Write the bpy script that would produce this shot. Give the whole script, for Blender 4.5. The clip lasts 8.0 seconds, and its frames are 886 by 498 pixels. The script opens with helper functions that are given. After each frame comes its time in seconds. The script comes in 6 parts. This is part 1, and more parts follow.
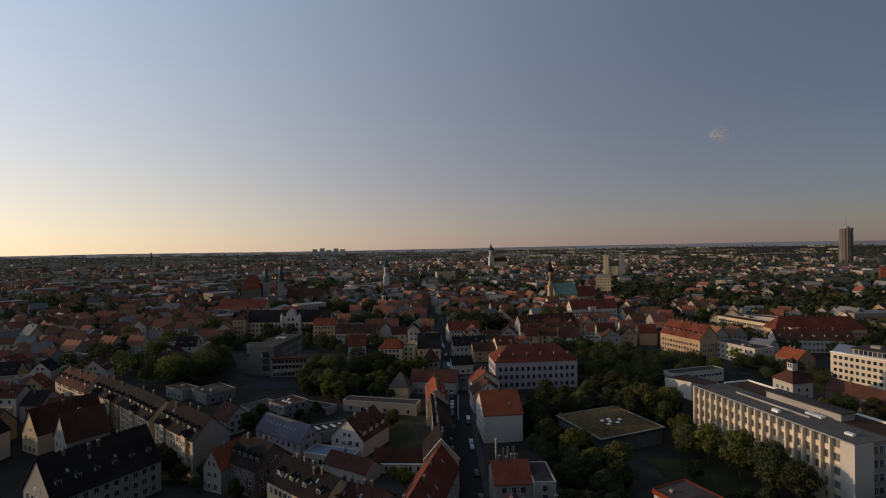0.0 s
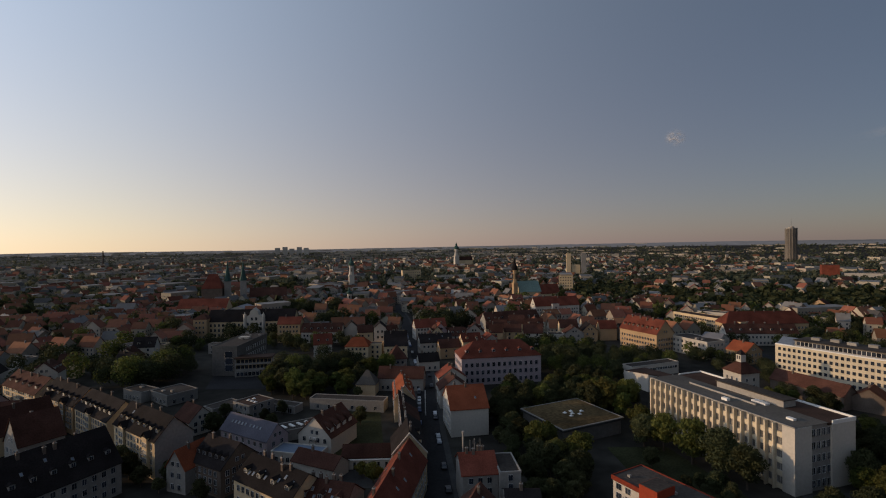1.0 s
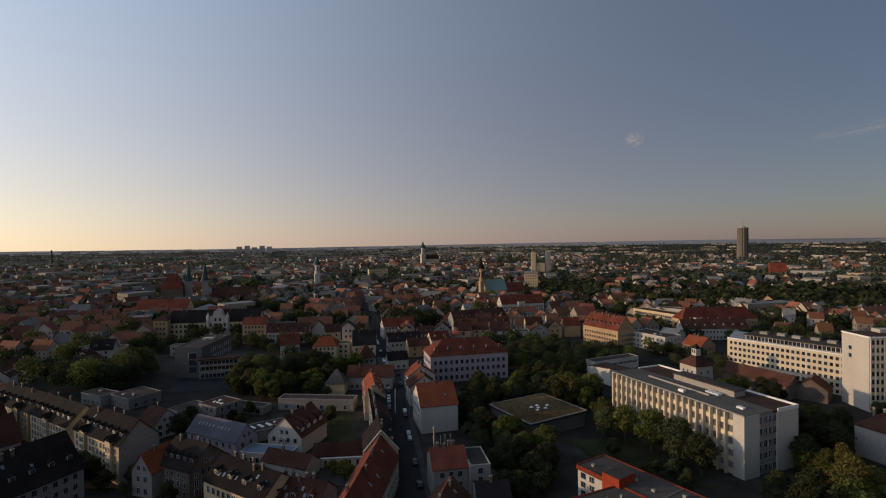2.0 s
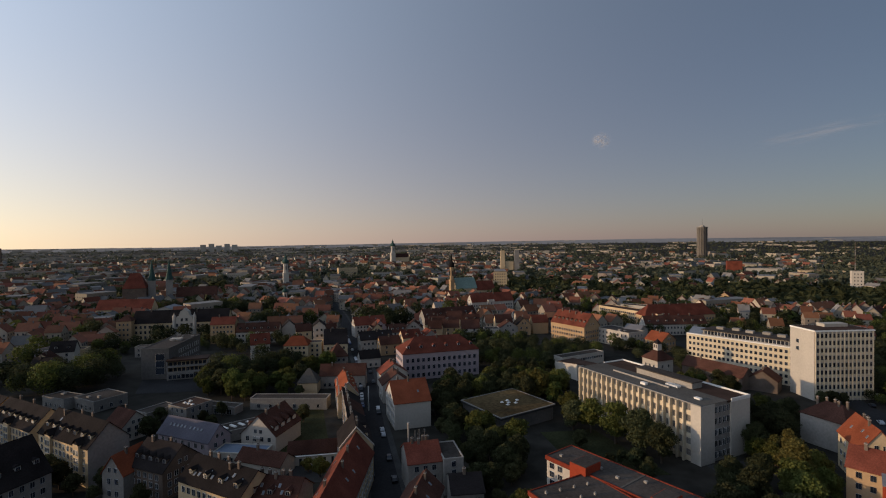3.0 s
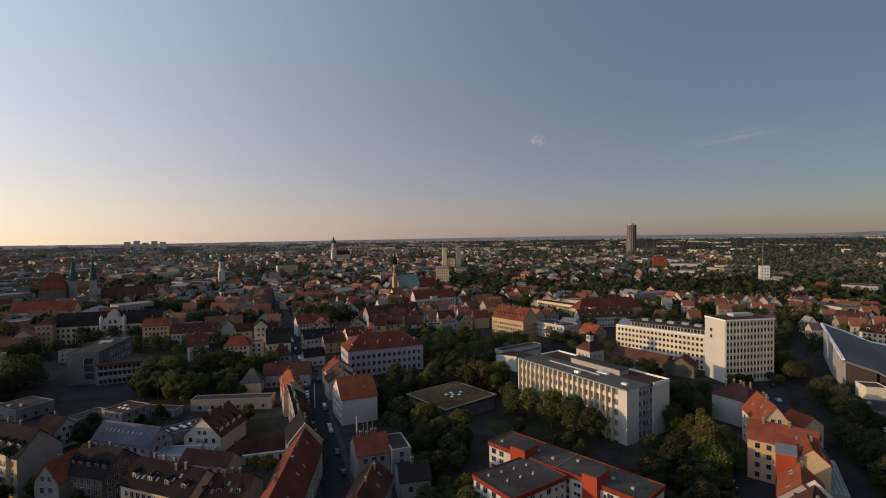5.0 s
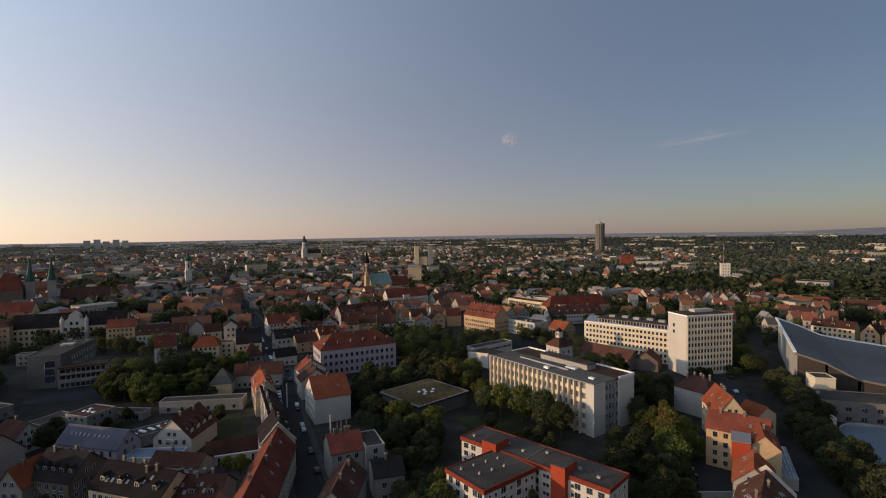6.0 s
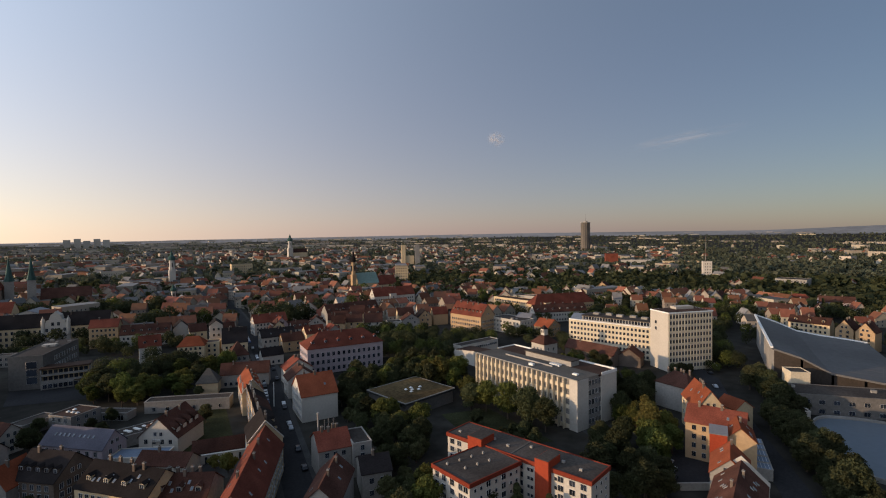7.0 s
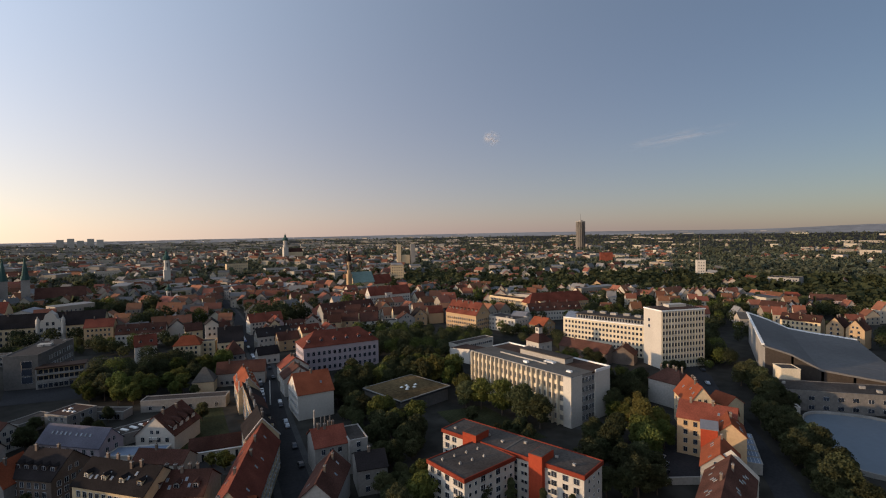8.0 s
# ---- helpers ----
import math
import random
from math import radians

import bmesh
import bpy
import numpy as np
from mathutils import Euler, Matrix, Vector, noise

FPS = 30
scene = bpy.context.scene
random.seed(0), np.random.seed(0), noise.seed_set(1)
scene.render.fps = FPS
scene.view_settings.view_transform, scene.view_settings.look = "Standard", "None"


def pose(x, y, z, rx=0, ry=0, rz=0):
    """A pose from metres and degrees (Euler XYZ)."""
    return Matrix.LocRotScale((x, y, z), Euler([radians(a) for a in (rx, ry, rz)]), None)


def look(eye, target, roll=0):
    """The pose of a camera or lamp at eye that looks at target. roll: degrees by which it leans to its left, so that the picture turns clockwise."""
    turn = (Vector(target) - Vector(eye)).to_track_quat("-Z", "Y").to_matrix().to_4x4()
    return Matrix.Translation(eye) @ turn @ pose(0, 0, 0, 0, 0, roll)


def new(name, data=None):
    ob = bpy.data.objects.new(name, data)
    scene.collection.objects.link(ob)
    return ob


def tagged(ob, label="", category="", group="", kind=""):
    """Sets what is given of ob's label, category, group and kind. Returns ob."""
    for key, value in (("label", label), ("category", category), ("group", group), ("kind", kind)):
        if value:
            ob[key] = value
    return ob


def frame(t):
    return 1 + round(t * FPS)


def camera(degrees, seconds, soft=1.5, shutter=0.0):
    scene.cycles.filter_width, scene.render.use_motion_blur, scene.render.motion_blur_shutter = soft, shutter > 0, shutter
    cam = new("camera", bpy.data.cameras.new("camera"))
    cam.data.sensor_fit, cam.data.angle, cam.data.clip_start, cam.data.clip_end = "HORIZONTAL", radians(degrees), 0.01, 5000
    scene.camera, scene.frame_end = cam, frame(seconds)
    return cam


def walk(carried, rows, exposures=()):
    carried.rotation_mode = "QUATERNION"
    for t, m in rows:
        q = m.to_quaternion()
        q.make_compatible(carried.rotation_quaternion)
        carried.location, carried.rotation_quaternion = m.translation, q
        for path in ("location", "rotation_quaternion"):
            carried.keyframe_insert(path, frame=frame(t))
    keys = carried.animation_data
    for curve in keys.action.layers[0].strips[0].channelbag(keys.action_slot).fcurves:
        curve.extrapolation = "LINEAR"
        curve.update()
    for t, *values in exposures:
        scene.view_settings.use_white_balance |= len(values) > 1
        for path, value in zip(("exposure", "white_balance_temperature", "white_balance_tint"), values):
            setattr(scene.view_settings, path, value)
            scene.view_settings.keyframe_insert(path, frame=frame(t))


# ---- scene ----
cam = camera(83.58, 8.0, soft=1.1)
ROWS = [
    (0.0, 0.00, 0.00, 78.00, -5.000, -0.373, 0.822),
    (0.5, -0.58, -1.44, 77.45, -7.692, -0.406, 0.771),
    (1.0, -1.17, -2.57, 77.49, -9.003, -0.558, 0.746),
    (1.5, -2.08, -3.67, 77.60, -10.895, -0.655, 0.741),
    (3.0, -5.77, -9.06, 78.55, -16.459, -1.013, 0.646),
    (3.5, -6.70, -10.20, 78.72, -18.070, -1.103, 0.634),
    (4.0, -7.52, -11.52, 78.86, -20.000, -1.199, 0.647),
    (4.5, -8.58, -13.28, 79.11, -21.578, -1.318, 0.629),
    (6.0, -10.93, -17.36, 79.75, -26.431, -1.679, 0.637),
    (6.5, -11.38, -18.62, 79.80, -27.572, -1.748, 0.655),
    (7.0, -11.77, -19.58, 79.82, -27.957, -1.824, 0.691),
    (7.5, -12.07, -20.32, 79.80, -27.974, -1.879, 0.726),
    (8.0, -12.40, -21.25, 79.60, -28.464, -1.904, 0.770),
]
walk(cam, [(t, pose(x, y, z, 90 + pitch, roll, yaw)) for t, x, y, z, yaw, pitch, roll in ROWS],
     exposures=[(0.0, -0.47), (4.0, -0.05), (6.0, 0.1), (8.0, 0.33)])

# ---- world, sun ----
SUN_AZ, SUN_EL = -79.0, 8.4          # degrees from +y towards +x, and above the horizon
HAZE_AWAY = (0.372, 0.255, 0.290)    # dusk tint low over the horizon, away from the sun
HAZE_LOW, HAZE_HIGH, HAZE_HEIGHT, HAZE_FORWARD, HAZE_STRENGTH = (0.352, 0.274, 0.190), (0.147, 0.188, 0.252), 0.2, 1.55, 1.13
world = bpy.data.worlds.new("evening_sky")
scene.world = world
world.use_nodes = True
wn = world.node_tree.nodes
sky = wn.new("ShaderNodeTexSky")
sky.sky_type, sky.sun_disc = "NISHITA", False
sky.sun_elevation, sky.sun_rotation = radians(SUN_EL), radians(SUN_AZ)
sky.altitude, sky.air_density, sky.dust_density, sky.ozone_density = 480, 1.0, 0.8, 2.6
sdir = Vector((math.sin(radians(SUN_AZ)) * math.cos(radians(SUN_EL)), math.cos(radians(SUN_AZ)) * math.cos(radians(SUN_EL)), math.sin(radians(SUN_EL))))


def wmath(op, a, b_=0.0):
    n = wn.new("ShaderNodeMath")
    n.operation = op
    for k, v in enumerate((a, b_)):
        if isinstance(v, (int, float)):
            n.inputs[k].default_value = v
        else:
            world.node_tree.links.new(v, n.inputs[k])
    return n.outputs[0]


# evening haze: thickest over the horizon, brightest towards the sun
wl = world.node_tree.links
where, toward, split = wn.new("ShaderNodeTexCoord"), wn.new("ShaderNodeVectorMath"), wn.new("ShaderNodeSeparateXYZ")
toward.operation, toward.inputs[1].default_value = "DOT_PRODUCT", sdir
wl.new(where.outputs["Generated"], toward.inputs[0])
wl.new(where.outputs["Generated"], split.inputs[0])
low = wmath("POWER", 2.71828, wmath("MULTIPLY", wmath("MAXIMUM", split.outputs[2], 0.0), -1 / HAZE_HEIGHT))
glow = wmath("POWER", 2.71828, wmath("MULTIPLY", toward.outputs["Value"], HAZE_FORWARD))
tone = wn.new("ShaderNodeMix")
tone.data_type = "RGBA"
tone.inputs["A"].default_value = (*HAZE_HIGH, 1)
dusk, turn = wn.new("ShaderNodeMix"), wn.new("ShaderNodeMapRange")
dusk.data_type = "RGBA"
dusk.inputs["A"].default_value, dusk.inputs["B"].default_value = (*HAZE_AWAY, 1), (*HAZE_LOW, 1)
turn.inputs[1].default_value, turn.inputs[2].default_value = -0.6, 0.6
wl.new(toward.outputs["Value"], turn.inputs[0])
wl.new(turn.outputs[0], dusk.inputs["Factor"])
wl.new(dusk.outputs["Result"], tone.inputs["B"])
wl.new(low, tone.inputs["Factor"])
haze = wn.new("ShaderNodeBackground")
wl.new(tone.outputs["Result"], haze.inputs[0])
wl.new(wmath("MULTIPLY", glow, HAZE_STRENGTH), haze.inputs[1])
both = wn.new("ShaderNodeAddShader")
wl.new(sky.outputs[0], wn["Background"].inputs[0])
wn["Background"].inputs[1].default_value = 0.05
wl.new(wn["Background"].outputs[0], both.inputs[0])
wl.new(haze.outputs[0], both.inputs[1])
wl.new(both.outputs[0], wn["World Output"].inputs[0])
sun = new("sun", bpy.data.lights.new("sun", "SUN"))
sun.data.energy, sun.data.angle, sun.data.color = 3.4, radians(0.6), (1.0, 0.70, 0.43)
sun.matrix_world = look(sdir * 500, (0, 0, 0))


# ---- materials ----
def material(name, color, rough=0.8, spread=0.25, grain=3.0, stain=0.15, bump=0.0, metal=0.0, courses=0.0, spec=0.06, island=False, tint=0.0):
    """A procedural surface: fine grain, large stains, a per-object shift in tone, optional tile courses along z."""
    m = bpy.data.materials.new(name)
    m.use_nodes = True
    nt = m.node_tree
    n, l = nt.nodes, nt.links
    b = n["Principled BSDF"]
    b.inputs["Roughness"].default_value, b.inputs["Metallic"].default_value = rough, metal
    b.inputs["Specular IOR Level"].default_value = spec
    geo = n.new("ShaderNodeNewGeometry")
    fine, large = n.new("ShaderNodeTexNoise"), n.new("ShaderNodeTexNoise")
    fine.inputs["Scale"].default_value, fine.inputs["Detail"].default_value = grain, 6
    large.inputs["Scale"].default_value, large.inputs["Detail"].default_value = grain * 0.06, 4
    for t in (fine, large):
        l.new(geo.outputs["Position"], t.inputs["Vector"])
    if island:
        rnd = geo.outputs["Random Per Island"]
    else:
        rnd = n.new("ShaderNodeObjectInfo").outputs["Random"]
    v1 = n.new("ShaderNodeMapRange")
    v1.inputs[3].default_value, v1.inputs[4].default_value = 1 - spread, 1 + spread
    l.new(rnd, v1.inputs[0])
    v2 = n.new("ShaderNodeMapRange")
    v2.inputs[1].default_value, v2.inputs[2].default_value = 0.3, 0.7
    v2.inputs[3].default_value, v2.inputs[4].default_value = 1 - stain, 1 + stain
    l.new(large.outputs[0], v2.inputs[0])
    v3 = n.new("ShaderNodeMapRange")
    v3.inputs[1].default_value, v3.inputs[2].default_value = 0.3, 0.7
    v3.inputs[3].default_value, v3.inputs[4].default_value = 1 - stain * 0.8, 1 + stain * 0.8
    l.new(fine.outputs[0], v3.inputs[0])
    a, c = n.new("ShaderNodeMath"), n.new("ShaderNodeMath")
    a.operation = c.operation = "MULTIPLY"
    l.new(v1.outputs[0], a.inputs[0])
    l.new(v2.outputs[0], a.inputs[1])
    l.new(a.outputs[0], c.inputs[0])
    l.new(v3.outputs[0], c.inputs[1])
    hsv = n.new("ShaderNodeHueSaturation")
    hsv.inputs["Color"].default_value = (*color, 1)
    l.new(c.outputs[0], hsv.inputs["Value"])
    if tint:
        v4 = n.new("ShaderNodeMapRange")
        v4.inputs[3].default_value, v4.inputs[4].default_value = 0.5 - tint, 0.5 + tint
        wrap = n.new("ShaderNodeMath")
        wrap.operation = "FRACT"
        mul = n.new("ShaderNodeMath")
        mul.operation, mul.inputs[1].default_value = "MULTIPLY", 7.31
        l.new(rnd, mul.inputs[0])
        l.new(mul.outputs[0], wrap.inputs[0])
        l.new(wrap.outputs[0], v4.inputs[0])
        l.new(v4.outputs[0], hsv.inputs["Hue"])
    l.new(hsv.outputs[0], b.inputs["Base Color"])
    height = fine.outputs[0]
    if courses:
        sep, wave = n.new("ShaderNodeSeparateXYZ"), n.new("ShaderNodeMath")
        l.new(geo.outputs["Position"], sep.inputs[0])
        sc = n.new("ShaderNodeMath")
        sc.operation, sc.inputs[1].default_value = "MULTIPLY", courses
        wave.operation = "FRACT"
        l.new(sep.outputs[2], sc.inputs[0])
        l.new(sc.outputs[0], wave.inputs[0])
        add = n.new("ShaderNodeMath")
        l.new(wave.outputs[0], add.inputs[0])
        l.new(fine.outputs[0], add.inputs[1])
        height = add.outputs[0]
    if bump:
        bp = n.new("ShaderNodeBump")
        bp.inputs["Strength"].default_value, bp.inputs["Distance"].default_value = bump, 0.06
        l.new(height, bp.inputs["Height"])
        l.new(bp.outputs[0], b.inputs["Normal"])
    return m


TILE_RED = material("red_clay_tiles", (0.135, 0.040, 0.026), 0.92, 0.2, 2.5, 0.25, 0.5, courses=4.0)
TILE_ORANGE = material("orange_clay_tiles", (0.20, 0.056, 0.027), 0.92, 0.12, 2.5, 0.2, 0.5, courses=4.0)
TILE_BROWN = material("brown_clay_tiles", (0.065, 0.030, 0.022), 0.92, 0.25, 2.5, 0.3, 0.5, courses=4.0)
TILE_DARK = material("dark_slate_tiles", (0.019, 0.0155, 0.015), 0.92, 0.25, 2.5, 0.3, 0.5, courses=4.0)
METAL_ROOF = material("grey_sheet_metal", (0.15, 0.148, 0.155), 0.6, 0.12, 1.5, 0.12, 0.1, spec=0.15)
BLUE_ROOF = material("pale_blue_sheet_metal", (0.16, 0.20, 0.26), 0.6, 0.1, 1.5, 0.12, 0.1)
FELT = material("bitumen_felt", (0.06, 0.05, 0.043), 0.95, 0.15, 1.2, 0.3, 0.2)
FELT_BROWN = material("brown_gravel_roof", (0.065, 0.040, 0.030), 0.95, 0.15, 2.0, 0.25, 0.3)
FELT_LIGHT = material("pale_felt", (0.10, 0.09, 0.078), 0.95, 0.05, 1.2, 0.2, 0.2)
LILAC_ROOF = material("lilac_grey_fibre_slates", (0.10, 0.095, 0.115), 0.9, 0.04, 2.5, 0.15, 0.3, courses=3.0)
CLAD = material("dark_brown_cladding", (0.045, 0.036, 0.030), 0.8, 0.05, 1.0, 0.2)
SEDUM = material("sedum_roof", (0.09, 0.062, 0.03), 1.0, 0.1, 0.8, 0.5, 0.6)
COPPER = material("green_copper_patina", (0.045, 0.088, 0.076), 0.6, 0.1, 0.6, 0.2)
WHITE = material("white_render", (0.44, 0.40, 0.345), 0.9, 0.12, 1.2, 0.08, 0.1)
CREAM = material("cream_render", (0.52, 0.40, 0.25), 0.9, 0.12, 1.2, 0.1, 0.1)
OCHRE = material("ochre_render", (0.38, 0.26, 0.15), 0.9, 0.12, 1.2, 0.1, 0.1)
OLD_COPPER = material("pale_copper_roof", (0.17, 0.235, 0.205), 0.7, 0.05, 0.6, 0.2)
PINK = material("pale_lilac_render", (0.33, 0.275, 0.285), 0.9, 0.08, 1.2, 0.08, 0.1)
GREY = material("grey_render", (0.26, 0.24, 0.215), 0.9, 0.15, 1.2, 0.15, 0.1)
CONCRETE = material("light_concrete", (0.56, 0.475, 0.345), 0.85, 0.06, 1.5, 0.12, 0.1)
CUBE_GREY = material("grey_exposed_concrete", (0.125, 0.115, 0.105), 0.9, 0.03, 0.8, 0.2, 0.1)
BRICK = material("brown_brick", (0.13, 0.10, 0.08), 0.9, 0.1, 3.0, 0.2, 0.2)
BAND_RED = material("dark_red_panel", (0.17, 0.032, 0.018), 0.85, 0.05, 1.5, 0.15)
RED_PANEL = material("red_fibre_cement", (0.27, 0.046, 0.022), 0.8, 0.05, 1.5, 0.12)
PALE_TRIM = material("pale_trim", (0.7, 0.68, 0.64), 0.7, 0.06, 2.0, 0.08)
FRAME = material("white_window_frame", (0.7, 0.7, 0.69), 0.5, 0.05, 4.0, 0.05)
# Near-black for a door and louvres, and for shade painted into recesses.
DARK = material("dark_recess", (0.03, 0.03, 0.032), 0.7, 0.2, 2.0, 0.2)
GLASS = material("window_glass", (0.025, 0.03, 0.04), 0.08, 0.5, 1.0, 0.2, spec=0.6)
# Paler glass: the reflection of the bright sky is put into its colour.
DULL_GLASS = material("curtained_glass", (0.15, 0.14, 0.13), 0.25, 0.3, 1.0, 0.2, spec=0.5)
ROOFGLASS = material("skylight_glass", (0.12, 0.14, 0.17), 0.2, 0.3, 1.0, 0.2, spec=0.5)
ASPHALT = material("asphalt", (0.030, 0.029, 0.030), 0.9, 0.05, 1.0, 0.25, 0.2)
PAVING = material("grey_paving", (0.052, 0.05, 0.048), 0.9, 0.05, 2.0, 0.2, 0.2)
GRASS = material("lawn", (0.032, 0.034, 0.016), 1.0, 0.1, 1.2, 0.4, 0.5)
EARTH = material("town_ground", (0.032, 0.029, 0.024), 1.0, 0.05, 0.12, 0.45, 0.2)
LEAF = material("green_foliage", (0.100, 0.106, 0.029), 0.75, 0.3, 0.8, 0.35, tint=0.03)
LEAF_DARK = material("dark_green_foliage", (0.056, 0.059, 0.027), 0.75, 0.35, 0.8, 0.35, tint=0.02)
LEAF_GOLD = material("yellowing_foliage", (0.125, 0.108, 0.032), 0.75, 0.2, 0.8, 0.3, tint=0.02)
# Paler and greyer than the near leaves: distance haze put into the colour.
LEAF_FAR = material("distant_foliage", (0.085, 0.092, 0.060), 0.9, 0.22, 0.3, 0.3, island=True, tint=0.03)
for leafy in (LEAF, LEAF_DARK, LEAF_GOLD, LEAF_FAR):
    n, l = leafy.node_tree.nodes, leafy.node_tree.links
    thin, blend = n.new("ShaderNodeBsdfTranslucent"), n.new("ShaderNodeMixShader")
    blend.inputs[0].default_value = 0.35
    l.new(n["Principled BSDF"].inputs["Base Color"].links[0].from_socket, thin.inputs[0])
    l.new(n["Principled BSDF"].outputs[0], blend.inputs[1])
    l.new(thin.outputs[0], blend.inputs[2])
    l.new(blend.outputs[0], n["Material Output"].inputs[0])
BARK = material("bark", (0.08, 0.06, 0.045), 0.95, 0.2, 4.0, 0.3, 0.5)
STEEL = material("dark_steel", (0.12, 0.12, 0.12), 0.5, 0.1, 2.0, 0.1, metal=0.6)
ICE = material("pale_rink_surface", (0.10, 0.12, 0.14), 0.5, 0.03, 0.5, 0.08, spec=0.5)
HALL_ROOF = material("grey_roof_membrane", (0.115, 0.108, 0.104), 0.85, 0.03, 0.4, 0.12)
# Far walls dulled and far roofs paled: the low contrast of haze put into colour.
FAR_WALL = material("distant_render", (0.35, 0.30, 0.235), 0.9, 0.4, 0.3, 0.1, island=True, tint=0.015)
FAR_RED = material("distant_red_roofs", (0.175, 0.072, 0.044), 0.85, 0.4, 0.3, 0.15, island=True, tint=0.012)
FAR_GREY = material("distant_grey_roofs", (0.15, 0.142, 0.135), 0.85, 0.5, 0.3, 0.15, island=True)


# ---- mesh helpers ----
def link(name, bm, mat, parent=None, label="", smooth=False):
    me = bpy.data.meshes.new(name)
    bm.to_mesh(me)
    bm.free()
    for x in (mat if isinstance(mat, (list, tuple)) else [mat]):
        me.materials.append(x)
    if smooth:
        me.shade_smooth()
    ob = new(name, me)
    ob.parent = parent
    if label:
        ob["label"] = label
    return ob


part = link


def box(bm, x0, y0, z0, x1, y1, z1, mi=0):
    v = [bm.verts.new(p) for p in ((x0, y0, z0), (x1, y0, z0), (x1, y1, z0), (x0, y1, z0), (x0, y0, z1), (x1, y0, z1), (x1, y1, z1), (x0, y1, z1))]
    for q in ((3, 2, 1, 0), (4, 5, 6, 7), (0, 1, 5, 4), (1, 2, 6, 5), (2, 3, 7, 6), (3, 0, 4, 7)):
        bm.faces.new([v[i] for i in q]).material_index = mi
    return v


def prism(bm, ring, z0, z1, mi=0):
    """A closed prism over a counter-clockwise ring of (x, y); z1 may be one height or one a corner."""
    tops = z1 if isinstance(z1, (list, tuple)) else [z1] * len(ring)
    lo, hi = [bm.verts.new((x, y, z0)) for x, y in ring], [bm.verts.new((x, y, z)) for (x, y), z in zip(ring, tops)]
    k = len(ring)
    bm.faces.new(lo[::-1]).material_index = mi
    bm.faces.new(hi).material_index = mi
    for i in range(k):
        bm.faces.new([lo[i], lo[(i + 1) % k], hi[(i + 1) % k], hi[i]]).material_index = mi


def solid(bm, lower, thick, mi=0):
    """A slab over a planar quad given by its lower corners, thickened straight up."""
    lo = [bm.verts.new(p) for p in lower]
    hi = [bm.verts.new((p[0], p[1], p[2] + thick)) for p in lower]
    k = len(lower)
    bm.faces.new(lo[::-1]).material_index = mi
    bm.faces.new(hi).material_index = mi
    for i in range(k):
        bm.faces.new([lo[i], lo[(i + 1) % k], hi[(i + 1) % k], hi[i]]).material_index = mi


def cone(bm, x, y, z0, z1, r0, r1, k=10, mi=0):
    ring0 = [bm.verts.new((x + r0 * math.cos(6.2832 * i / k), y + r0 * math.sin(6.2832 * i / k), z0)) for i in range(k)]
    ring1 = [bm.verts.new((x + r1 * math.cos(6.2832 * i / k), y + r1 * math.sin(6.2832 * i / k), z1)) for i in range(k)]
    bm.faces.new(ring0[::-1]).material_index = mi
    bm.faces.new(ring1).material_index = mi
    for i in range(k):
        bm.faces.new([ring0[i], ring0[(i + 1) % k], ring1[(i + 1) % k], ring1[i]]).material_index = mi


def thing(name, x, y, yaw=0.0, z=0.0, label="", category="", group="", kind=""):
    ob = new(name)
    ob.empty_display_size = 0.5
    ob.matrix_world = pose(x, y, z, 0, 0, yaw)
    return tagged(ob, label, category, group, kind)


SHARED = {}


def shared(key, make, mats):
    """One mesh for all alike pieces."""
    if key not in SHARED:
        bm = bmesh.new()
        make(bm)
        me = bpy.data.meshes.new(key[0] if isinstance(key, tuple) else key)
        bm.to_mesh(me)
        bm.free()
        for m in mats:
            me.materials.append(m)
        SHARED[key] = me
    return SHARED[key]


def piece(name, me, parent, m):
    ob = new(name, me)
    ob.parent = parent
    ob.matrix_local = m
    return ob


def window_mesh(w, h, bars=True, glass=None):
    """A window set on a wall: one frame with its sill, panes pushed back into it."""
    def make(bm):
        f = 0.1
        a, c = w / 2 + f, h + f
        cols = 2 if bars else 1
        xs = [-a + 2 * a * i / cols for i in range(cols + 1)]
        lo, hi = [bm.verts.new((x, -0.14, -f)) for x in xs], [bm.verts.new((x, -0.14, c)) for x in xs]
        bl, bh = [bm.verts.new((x, 0.05, -f)) for x in xs], [bm.verts.new((x, 0.05, c)) for x in xs]
        panes = [bm.faces.new([lo[i], lo[i + 1], hi[i + 1], hi[i]]) for i in range(cols)]
        for i in range(cols):
            bm.faces.new([hi[i], hi[i + 1], bh[i + 1], bh[i]])
            bm.faces.new([bl[i], bl[i + 1], lo[i + 1], lo[i]])
        bm.faces.new([bl[0], lo[0], hi[0], bh[0]])
        bm.faces.new([lo[-1], bl[-1], bh[-1], hi[-1]])
        bmesh.ops.inset_individual(bm, faces=panes, thickness=0.11)
        for p in panes:
            p.material_index = 1
            for v in p.verts:
                v.co.y = -0.04
    glass = glass or GLASS
    return shared(("window", round(w, 2), round(h, 2), bars, glass.name), make, [FRAME, glass])


def face_pose(side, s, z, w, d):
    """Local pose on a wall: side f (front, y=0), b (back), l (x=0), r (x=w); s metres along it as seen from outside."""
    if side == "f":
        return pose(s, 0, z)
    if side == "r":
        return pose(w, s, z, 0, 0, 90)
    if side == "b":
        return pose(w - s, d, z, 0, 0, 180)
    return pose(0, d - s, z, 0, 0, -90)


